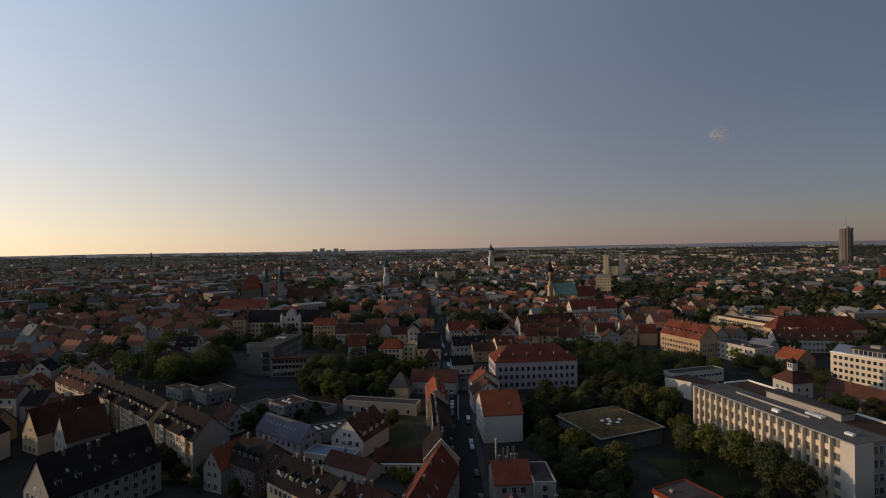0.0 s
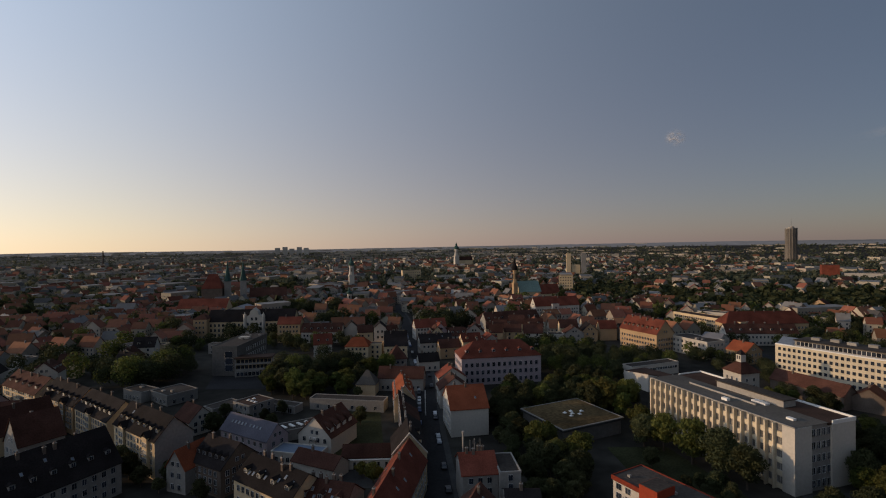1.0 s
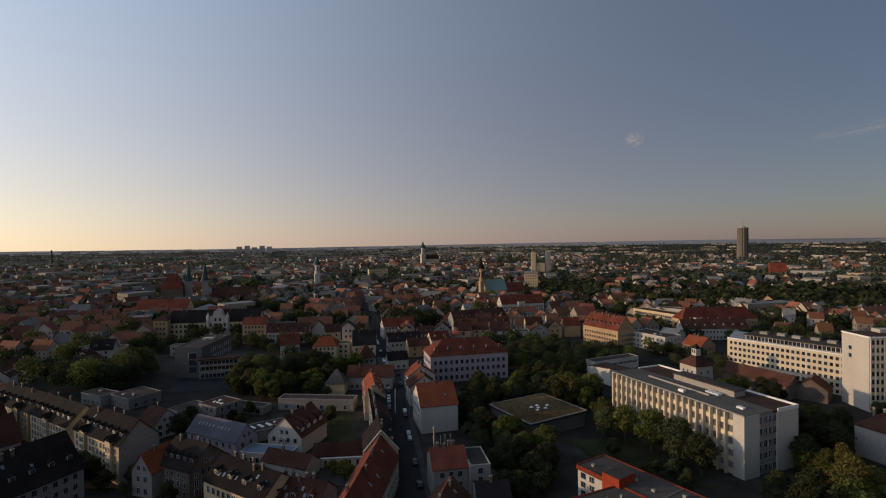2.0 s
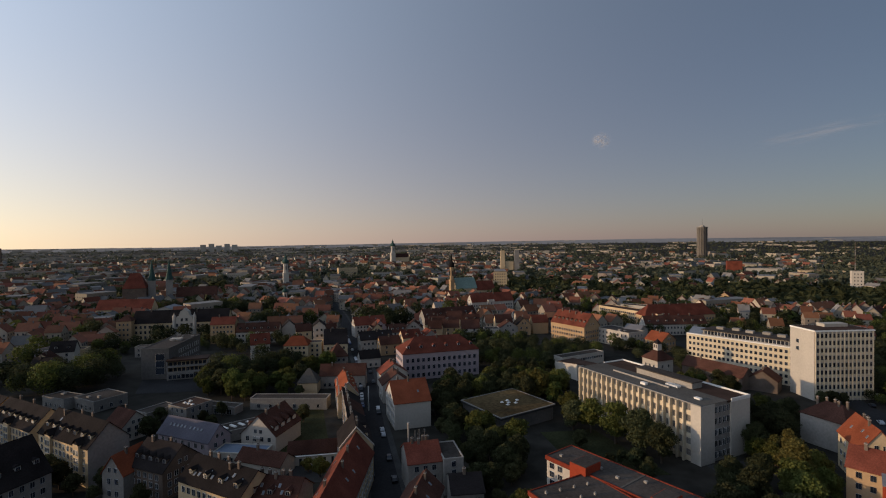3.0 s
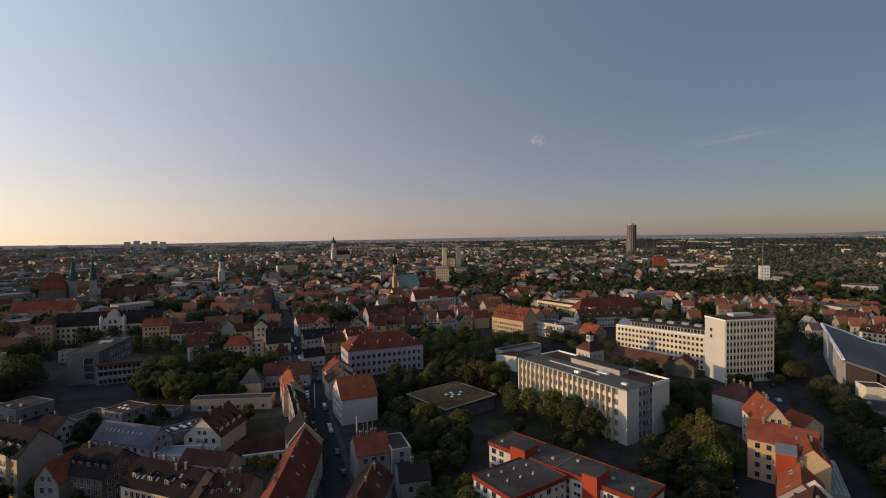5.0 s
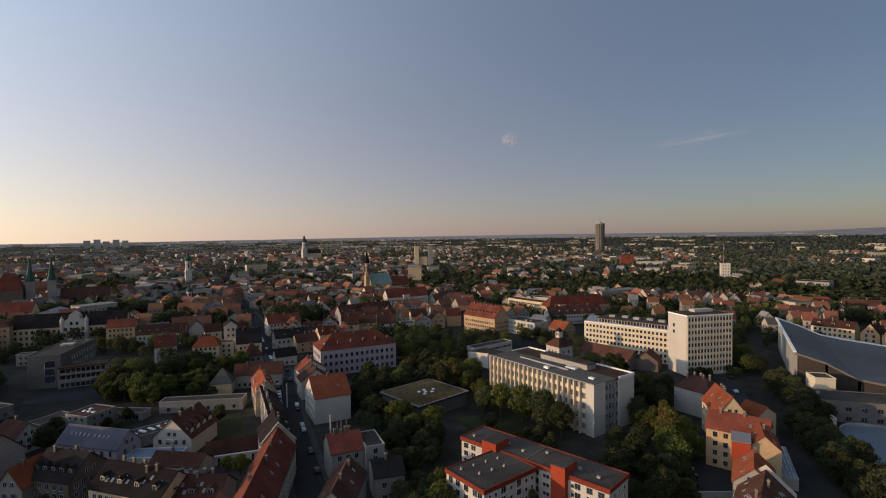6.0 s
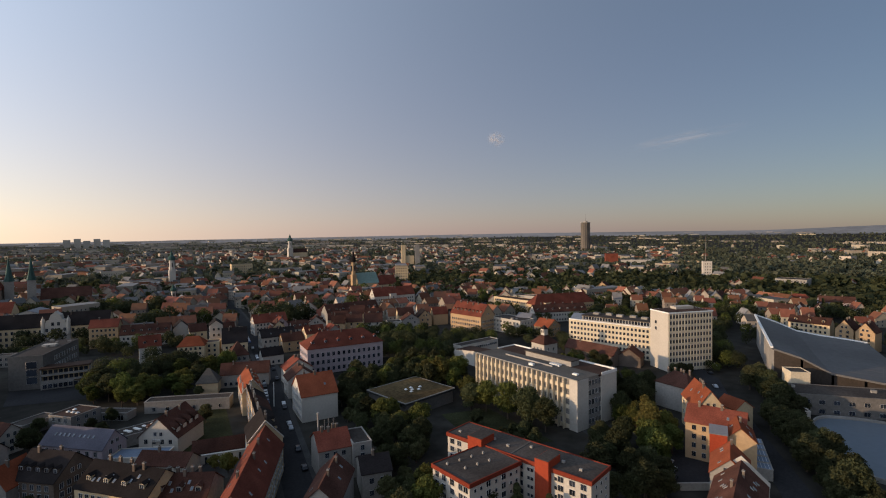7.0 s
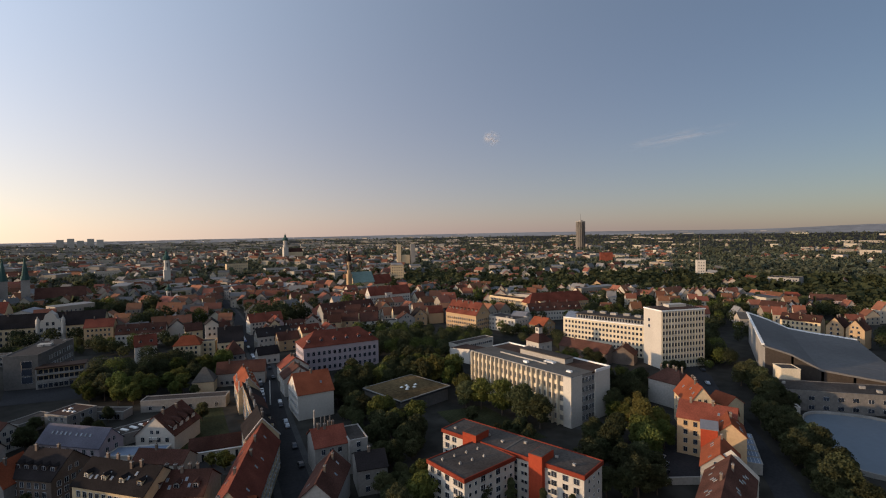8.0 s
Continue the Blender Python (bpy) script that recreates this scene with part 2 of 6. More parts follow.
def windows(parent, w, d, eaves, sides, rows, floor=None, ww=1.1, wh=1.5, gap=2.6, z0=1.0, margin=1.2, bars=True):
    me = window_mesh(ww, wh, bars)
    fl = floor or (eaves - 0.6) / rows
    for side in sides:
        run = w if side in "fb" else d
        cols = max(1, int((run - 2 * margin) / gap))
        step = (run - 2 * margin) / cols
        for r in range(rows):
            for c in range(cols):
                piece("window", me, parent, face_pose(side, margin + step * (c + 0.5), z0 + fl * r, w, d))


def roof_gable(parent, w, d, eaves, rise, mat, along="w", over=0.4, thick=0.25, wallmat=None, hip=0.0):
    """Roof with its ridge along w or d. hip: how far the ridge ends are drawn in. Returns the roof object."""
    bm = bmesh.new()
    L, W = (w, d) if along == "w" else (d, w)
    e, zc = eaves - over * rise / (W / 2), eaves + rise
    o = over

    def P(s, c, z):
        return (s, c, z) if along == "w" else (w - c, s, z)
    h = W / 2
    s0, s1 = -o, L + o
    solid(bm, [P(s0, -o, e), P(s1, -o, e), P(L - hip if hip else s1, h, zc), P(hip if hip else s0, h, zc)], thick)
    solid(bm, [P(s1, W + o, e), P(s0, W + o, e), P(hip if hip else s0, h, zc), P(L - hip if hip else s1, h, zc)], thick)
    if hip:
        solid(bm, [P(s0, W + o, e), P(s0, -o, e), P(hip, h, zc)], thick)
        solid(bm, [P(s1, -o, e), P(s1, W + o, e), P(L - hip, h, zc)], thick)
    return link("roof", bm, mat, parent)


def walls_gable(parent, w, d, eaves, rise, mat, along="w", base=-0.5):
    bm = bmesh.new()
    L, W = (w, d) if along == "w" else (d, w)

    def P(s, c, z):
        return (s, c, z) if along == "w" else (w - c, s, z)
    lo = [P(0, 0, base), P(L, 0, base), P(L, W, base), P(0, W, base)]
    hi = [P(0, 0, eaves), P(L, 0, eaves), P(L, W, eaves), P(0, W, eaves)]
    vl, vh = [bm.verts.new(p) for p in lo], [bm.verts.new(p) for p in hi]
    a, b = bm.verts.new(P(0, W / 2, eaves + rise)), bm.verts.new(P(L, W / 2, eaves + rise))
    bm.faces.new([vl[0], vl[1], vh[1], vh[0]])
    bm.faces.new([vl[2], vl[3], vh[3], vh[2]])
    bm.faces.new([vl[1], vl[2], vh[2], b, vh[1]] if rise else [vl[1], vl[2], vh[2], vh[1]])
    bm.faces.new([vl[3], vl[0], vh[0], a, vh[3]] if rise else [vl[3], vl[0], vh[0], vh[3]])
    bm.faces.new([vh[0], vh[1], b, a])
    bm.faces.new([vh[2], vh[3], a, b])
    bm.faces.new(vl[::-1])
    bmesh.ops.recalc_face_normals(bm, faces=bm.faces)
    return link("wall", bm, mat, parent)


def dormer(parent, x, y, z, yaw, wallmat, roofmat, dw=1.6, dh=1.5, dl=2.6):
    def make(bm):
        box(bm, -dw / 2, 0, 0, dw / 2, dl, dh, 0)
        o = 0.2
        solid(bm, [(-dw / 2 - o, -o, dh - 0.05), (0, -o, dh + 0.55), (0, dl, dh + 0.55), (-dw / 2 - o, dl, dh - 0.05)], 0.12, 1)
        solid(bm, [(0, -o, dh + 0.55), (dw / 2 + o, -o, dh - 0.05), (dw / 2 + o, dl, dh - 0.05), (0, dl, dh + 0.55)], 0.12, 1)
    me = shared(("dormer", wallmat.name, roofmat.name, dw, dh), make, [wallmat, roofmat])
    ob = piece("dormer", me, parent, pose(x, y, z, 0, 0, yaw))
    piece("window", window_mesh(dw - 0.6, dh - 0.6), ob, pose(0, 0, 0.4))
    return ob


def chimney(parent, x, y, z, h=1.6, mat=None):
    def make(bm):
        box(bm, -0.4, -0.3, -1.5, 0.4, 0.3, 1.0, 0)
        box(bm, -0.48, -0.38, 1.0, 0.48, 0.38, 1.12, 1)
        box(bm, -0.2, -0.15, 1.12, 0.2, 0.15, 1.4, 0)
    mat = mat or BRICK
    return piece("chimney", shared(("chimney", mat.name), make, [mat, GREY]), parent, pose(x, y, z) @ Matrix.Diagonal((1, 1, h, 1)))


def skylight(parent, x, y, z, slope, yaw=0.0, w=0.75, h=1.15):
    def make(bm):
        box(bm, -w / 2, -h / 2, 0, w / 2, h / 2, 0.1, 0)
    ob = piece("skylight", shared(("skylight", w, h), make, [GREY]), parent, pose(x, y, z, 0, 0, yaw) @ pose(0, 0, 0, slope))
    piece("pane", shared(("skylight_pane", w, h), lambda bm: box(bm, -w / 2 + 0.08, -h / 2 + 0.08, 0.1, w / 2 - 0.08, h / 2 - 0.08, 0.13), [ROOFGLASS]), ob, pose(0, 0, 0))
    return ob


FOOT = []          # centre and radius of what stands on the ground, so that later planting keeps clear


def keep(x, y, r):
    """Marks a disc of ground as taken."""
    FOOT.append((x, y, r))


def claim(x, y, yaw, w, d):
    u = Vector((math.cos(radians(yaw)), math.sin(radians(yaw))))
    n = Vector((-u.y, u.x))
    k = max(1, int(w / d + 0.5)) if w > d else 1
    j = max(1, int(d / w + 0.5)) if d > w else 1
    for a in range(k):
        for b in range(j):
            c = Vector((x, y)) + u * w * (a + 0.5) / k + n * d * (b + 0.5) / j
            FOOT.append((c.x, c.y, 0.55 * max(w / k, d / j)))


CELLS = {}
SEEN = [0]


def free(x, y, r):
    while SEEN[0] < len(FOOT):
        a, b_, c = FOOT[SEEN[0]]
        SEEN[0] += 1
        for i in range(int((a - c - 12) // 30), int((a + c + 12) // 30) + 1):
            for j in range(int((b_ - c - 12) // 30), int((b_ + c + 12) // 30) + 1):
                CELLS.setdefault((i, j), []).append((a, b_, c))
    return all((x - a) ** 2 + (y - b_) ** 2 > (r + c) ** 2 for a, b_, c in CELLS.get((int(x // 30), int(y // 30)), ()))


def house(x, y, yaw, w, d, eaves, rise, wallmat, roofmat, label, along="w", rows=3, sides="f", hip=0.0, dormers=0, chimneys=2, lights=0, gap=2.6, name="house", category="house", group="", ww=1.1, wh=1.5, floor=None, gable_windows=True, z0=1.2, seed=0):
    h = thing(name, x, y, yaw, 0, label, category, group)
    claim(x, y, yaw, w, d)
    rnd = random.Random(int(x * 7 + y * 13 + seed))
    walls_gable(h, w, d, eaves, 0.0 if hip else rise - 0.02, wallmat, along)
    roof_gable(h, w, d, eaves, rise, roofmat, along, hip=hip)
    if rows:
        windows(h, w, d, eaves, sides, rows, floor, ww, wh, gap, z0)
    L, W = (w, d) if along == "w" else (d, w)
    if gable_windows and not hip and rise > 3.5 and rows:
        me = window_mesh(0.9, 1.2)
        for side in sides:
            if (side in "lr") == (along == "w"):
                run = d if side in "lr" else w
                for k in (-1, 1):
                    piece("window", me, h, face_pose(side, run / 2 + k * 1.1, eaves + 0.6, w, d))
    slope = math.degrees(math.atan2(rise, W / 2))

    def on_roof(s, f, front=True):
        """A place on the front or back slope: s along the ridge, f up the slope."""
        c = W / 2 * f if front else W - W / 2 * f
        z = eaves + rise * f + 0.25
        return (s, c, z) if along == "w" else (w - c, s, z)
    for i in range(dormers):
        s = L * (i + 0.5) / dormers
        px_, py_, pz_ = on_roof(s, 0.28)
        dormer(h, px_, py_, pz_ - 0.3, 0 if along == "w" else 90, wallmat, roofmat)
        if along == "d":
            px_, py_, pz_ = on_roof(s, 0.28, False)
            dormer(h, px_, py_, pz_ - 0.3, -90, wallmat, roofmat)
    for i in range(chimneys):
        s = L * (0.15 + 0.7 * (i + 0.5 * rnd.random()) / max(1, chimneys))
        px_, py_, pz_ = on_roof(s, 0.8 + 0.15 * rnd.random(), rnd.random() < 0.5)
        chimney(h, px_, py_, pz_ + 0.3, 1.3)
    for i in range(lights):
        front = rnd.random() < 0.6
        px_, py_, pz_ = on_roof(L * (0.08 + 0.84 * (i + 0.5) / lights), 0.3 + 0.35 * rnd.random(), front)
        if along == "w":
            skylight(h, px_, py_, pz_ + 0.02, slope if front else -slope)
        else:
            skylight(h, px_, py_, pz_ + 0.02, slope if front else -slope, 90)
    return h


def flat_house(x, y, yaw, w, d, top, wallmat, roofmat, label, rows=2, sides="f", name="building", category="building", parapet=0.4, gap=2.6, boxes=0, domes=0, group="", ww=1.1, wh=1.5, rim=None, floor=None, z0=1.0):
    h = thing(name, x, y, yaw, 0, label, category, group)
    claim(x, y, yaw, w, d)
    rnd = random.Random(int(x * 7 + y * 13))
    bm = bmesh.new()
    box(bm, 0, 0, -0.5, w, d, top)
    link("wall", bm, wallmat, h)
    bm = bmesh.new()
    box(bm, 0.3, 0.3, top, w - 0.3, d - 0.3, top + 0.12)
    link("roof", bm, roofmat, h)
    bm = bmesh.new()
    for b in ((-0.1, -0.1, w + 0.1, 0.3), (-0.1, d - 0.3, w + 0.1, d + 0.1), (-0.1, 0.3, 0.3, d - 0.3), (w - 0.3, 0.3, w + 0.1, d - 0.3)):
        box(bm, b[0], b[1], top - 0.05, b[2], b[3], top + parapet)
    link("parapet", bm, rim or wallmat, h)
    if rows:
        windows(h, w, d, top, sides, rows, floor, ww, wh, gap, z0)
    for i in range(boxes):
        bm = bmesh.new()
        a, b = rnd.uniform(0.5, 1.2), rnd.uniform(0.4, 0.9)
        box(bm, -a, -b, 0, a, b, rnd.uniform(0.5, 1.2))
        o = link("roof_vent", bm, GREY, h)
        o.location = (rnd.uniform(2, w - 2), rnd.uniform(1.5, d - 1.5), top + 0.1)
    for i in range(domes):
        me = shared("dome_light", lambda bm: [box(bm, -0.8, -0.8, 0, 0.8, 0.8, 0.3, 0), cone(bm, 0, 0, 0.3, 0.65, 0.75, 0.4, 12, 1)], [PALE_TRIM, PALE_TRIM])
        piece("dome_light", me, h, pose(w * 0.55 + (i % 3 - 1) * 2.6, d * 0.5 + (i // 3 - 0.5) * 2.8, top + 0.1))
    return h


def lean_house(x, y, yaw, w, d, low, high, wallmat, roofmat, label, rows=4):
    """A narrow street house with a tall rear wall and a roof that falls to the street."""
    h = thing("house", x, y, yaw, 0, label, "house")
    claim(x, y, yaw, w, d)
    bm = bmesh.new()
    prof = [(0, -0.5), (d, -0.5), (d, high), (0, low)]
    a, b = [bm.verts.new((0, u, z)) for u, z in prof], [bm.verts.new((w, u, z)) for u, z in prof]
    bm.faces.new(a), bm.faces.new(b)
    for i in range(4):
        bm.faces.new([a[i], a[(i + 1) % 4], b[(i + 1) % 4], b[i]])
    bmesh.ops.recalc_face_normals(bm, faces=bm.faces)
    link("wall", bm, wallmat, h)
    bm = bmesh.new()
    solid(bm, [(-0.1, -0.4, low - 0.15), (w + 0.1, -0.4, low - 0.15), (w + 0.1, d + 0.2, high + 0.08), (-0.1, d + 0.2, high + 0.08)], 0.22)
    link("roof", bm, roofmat, h)
    windows(h, w, d, high, "b", rows, None, 1.0, 1.5, 2.2, 1.2, 0.6)
    windows(h, w, d, low, "f", 3, None, 1.0, 1.5, 2.4, 1.2, 0.8)
    for k in range(3):
        chimney(h, w * (0.2 + 0.3 * k), d * 0.8, high + 0.3, 1.4, WHITE if k == 1 else BRICK)
    for k in range(2):
        bm = bmesh.new()
        cone(bm, w * (0.35 + 0.4 * k), d + 0.12, 0, high, 0.09, 0.09, 6)
        link("rain_pipe", bm, METAL_ROOF, h)
    return h


# ---- ground ----
def swell(x, y):
    """The height of the plain, which swells gently towards its wooded rim, more so to the east."""
    r, deg = math.hypot(x, y), math.degrees(math.atan2(x, y))
    edge = 40 + 28 * min(1.0, max(0.0, (deg + 5) / 45)) + 5 * math.exp(-((deg + 28) / 10) ** 2) + 9 * math.exp(-((deg - 72) / 9) ** 2)
    return edge * max(0.0, (r - 2300) / 2500) ** 1.4


bm = bmesh.new()
rings = [0, 60, 120, 200, 300, 450, 700, 1100, 1700, 2300, 2600, 2900, 3200, 3500, 3800, 4100, 4400, 4650, 4800]
prev = None
for r in rings:
    ring = []
    for i in range(128):
        x, y = r * math.sin(6.28319 * i / 128), r * math.cos(6.28319 * i / 128)
        ring.append(bm.verts.new((x, y, swell(x, y))))
        if not r:
            break
    if prev:
        for i in range(128):
            j = (i + 1) % 128
            bm.faces.new([prev[0], ring[j], ring[i]] if len(prev) == 1 else [prev[i], prev[j], ring[j], ring[i]])
    prev = ring
tagged(link("ground", bm, EARTH), "dark town ground of yards and gardens", "ground", kind="structure")

# the wooded rim of the plain
bm = bmesh.new()
last = None
for i in range(0, 541):
    deg = -100 + 200 * i / 540
    a = radians(deg)
    top = swell(4800 * math.sin(a), 4800 * math.cos(a)) + 3.5 + 4 * noise.noise((i * 0.05, 3, 0)) + 1.5 * noise.noise((i * 0.5, 0, 1)) + 22 * math.exp(-((deg - 72) / 7) ** 2)
    q = []
    for k in range(6):
        r = 4050 + 142 * k
        base = swell(r * math.sin(a), r * math.cos(a))
        q.append(bm.verts.new((r * math.sin(a), r * math.cos(a), base - 0.6 + (top - base + 0.6) * (k / 5) ** 1.5)))
    q.append(bm.verts.new((4850 * math.sin(a), 4850 * math.cos(a), top - 20)))
    if last:
        for k in range(6):
            bm.faces.new([last[k], q[k], q[k + 1], last[k + 1]])
    last = q
# Distance haze is put into the ridge as a faint glow of its colour.
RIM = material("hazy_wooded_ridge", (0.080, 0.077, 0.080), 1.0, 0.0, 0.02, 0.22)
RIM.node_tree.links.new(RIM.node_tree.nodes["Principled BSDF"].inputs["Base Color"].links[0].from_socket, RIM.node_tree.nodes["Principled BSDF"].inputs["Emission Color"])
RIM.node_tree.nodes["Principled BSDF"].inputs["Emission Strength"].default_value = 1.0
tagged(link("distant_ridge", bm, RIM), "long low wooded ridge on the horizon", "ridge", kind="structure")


def strip(name, pts, width, z, mat, label, kind="structure", category="road"):
    """A ribbon of road or pavement along a line of (x, y), as a slab."""
    bm = bmesh.new()
    rows_ = []
    for i, (x, y) in enumerate(pts):
        a, b = Vector(pts[max(0, i - 1)]), Vector(pts[min(len(pts) - 1, i + 1)])
        n = Vector((-(b - a).y, (b - a).x)).normalized() * width / 2
        rows_.append([bm.verts.new((x + s * n.x, y + s * n.y, zz)) for s, zz in ((1, -0.3), (1, z), (-1, z), (-1, -0.3))])
    for p, q in zip(rows_, rows_[1:]):
        for k in range(3):
            bm.faces.new([p[k], p[k + 1], q[k + 1], q[k]])
    bmesh.ops.recalc_face_normals(bm, faces=bm.faces)
    return tagged(link(name, bm, mat), label, category, kind=kind)


MAIN = [(14.0, 60), (19.6, 141), (24, 200), (30, 260), (34, 316), (37, 420), (38, 520), (36, 640)]
strip("pavement", MAIN, 14.0, 0.14, PAVING, "grey paved footways along the main street", category="pavement")
strip("road", MAIN, 9.6, 0.15, ASPHALT, "dark asphalt main street between house rows", category="road")
for p, q in zip(MAIN, MAIN[1:]):
    for k in range(12):
        FOOT.append((p[0] + (q[0] - p[0]) * k / 12, p[1] + (q[1] - p[1]) * k / 12, 6))
RIGHT = [(112, 20), (134, 47), (152, 62), (170, 80), (192, 102), (214, 126), (238, 147), (258, 180), (266, 240), (262, 300)]
strip("road", RIGHT, 9.0, 0.03, ASPHALT, "curving asphalt street lined with trees", category="road")
for p, q in zip(RIGHT, RIGHT[1:]):
    for k in range(8):
        FOOT.append((p[0] + (q[0] - p[0]) * k / 8, p[1] + (q[1] - p[1]) * k / 8, 6))


# ---- white office block with piers ----
def pier_office():
    X, Y, YAW, W, D, T = 116.1, 187.8, -80.9, 61.0, 26.4, 20.5
    h = thing("office_building", X, Y, YAW, 0, "white five-storey office block with tall concrete piers", "office")
    claim(X, Y, YAW, W, D)
    # Near-black wing body: the shade behind the piers is put into its colour.
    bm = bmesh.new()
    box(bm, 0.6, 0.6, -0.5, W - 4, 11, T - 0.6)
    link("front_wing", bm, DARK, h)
    bm = bmesh.new()
    box(bm, 0, 16, -0.5, W, D, T)
    link("rear_wing", bm, WHITE, h)
    bm = bmesh.new()
    box(bm, 0.8, 11, -0.5, W - 3.9, 16, T - 0.8)
    box(bm, W - 3.9, 7.2, -0.5, W - 0.7, 16, T - 0.1)
    link("link_wing", bm, GREY, h)
    bm = bmesh.new()
    box(bm, W - 4, 0, -0.5, W, 7.2, T)
    link("end_wall", bm, WHITE, h, "plain white rendered end wall")
    bm = bmesh.new()
    box(bm, -0.4, 0, -0.5, 0.6, 11, T)
    link("end_wall", bm, WHITE, h)
    n = 20
    step = (W - 4.4) / n

    def pier(b):
        box(b, -0.22, -1.05, 0, 0.22, 0.6, T)
    me = shared("pier", pier, [CONCRETE])
    for i in range(n):
        piece("pier", me, h, pose(0.4 + step * i + 0.5, 0, 0))

    fl = T / 5.1
    spandrel = shared("spandrel", lambda b: box(b, 0.3, 0.1, 0, step - 0.3, 0.62, 1.7), [CONCRETE])
    pane = window_mesh(step - 0.9, fl - 1.95, True, DULL_GLASS)
    for i in range(n):
        for r in range(5):
            piece("spandrel", spandrel, h, pose(0.9 + step * i, 0, 0.3 + r * fl))
            piece("window", pane, h, pose(0.9 + step * (i + 0.5), 0.42, 2.12 + r * fl))
    mw = window_mesh(1.3, 2.0)
    for r in range(5):
        for c in range(4):
            piece("window", mw, h, face_pose("r", 8.7 + 2.2 * c, 1.2 + r * 3.95, W - 0.7, D))
    bm = bmesh.new()
    box(bm, -0.3, 0.7, T, W - 0.2, 14.6, T + 0.12)
    link("roof", bm, FELT_LIGHT, h, "pale grey felt flat roof")
    bm = bmesh.new()
    box(bm, 0.2, 14.6, T - 0.7, W - 0.2, D - 0.3, T + 0.06)
    link("roof", bm, FELT_BROWN, h, "brown gravel flat roof")
    bm = bmesh.new()
    box(bm, -0.1, D - 0.3, T - 0.5, W + 0.1, D + 0.1, T + 0.7)
    box(bm, W - 0.2, 16.0, T - 0.5, W + 0.15, D - 0.3, T + 0.7)
    box(bm, -0.15, 14.6, T - 0.5, 0.2, D - 0.3, T + 0.55)
    link("parapet", bm, PALE_TRIM, h)
    bm = bmesh.new()
    box(bm, -0.4, -0.1, T, W, 0.35, T + 0.35)
    link("front_coping", bm, GREY, h)
    bm = bmesh.new()
    box(bm, 19, 15.0, T, W - 15, 20.6, T + 2.3)
    link("penthouse", bm, GREY, h, "grey rooftop penthouse")
    bm = bmesh.new()
    box(bm, 18.6, 14.6, T + 2.3, W - 14.6, 21.0, T + 2.65)
    link("penthouse_roof", bm, FELT, h)
    bm = bmesh.new()
    box(bm, 12, 8.4, T + 0.1, W - 20, 8.8, T + 0.7)
    link("terrace_wall", bm, GREY, h)
    bm = bmesh.new()
    for k in range(7):
        box(bm, W - 24 + 0.8 * k, 11.2, T + 0.1, W - 23.4 + 0.8 * k, 13.4, T + 0.75 + 0.1 * (k % 2))
    link("roof_lights", bm, PALE_TRIM, h, "row of bright white roof lights")
    for i, (a, b) in enumerate(((W - 6, 6.5), (33, 4))):
        bm = bmesh.new()
        box(bm, -1.2, -0.7, 0, 1.2, 0.7, 0.6 + 0.3 * (i % 2))
        o = link("roof_unit", bm, PALE_TRIM, h)
        o.location = (a, b, T + 0.12)


pier_office()


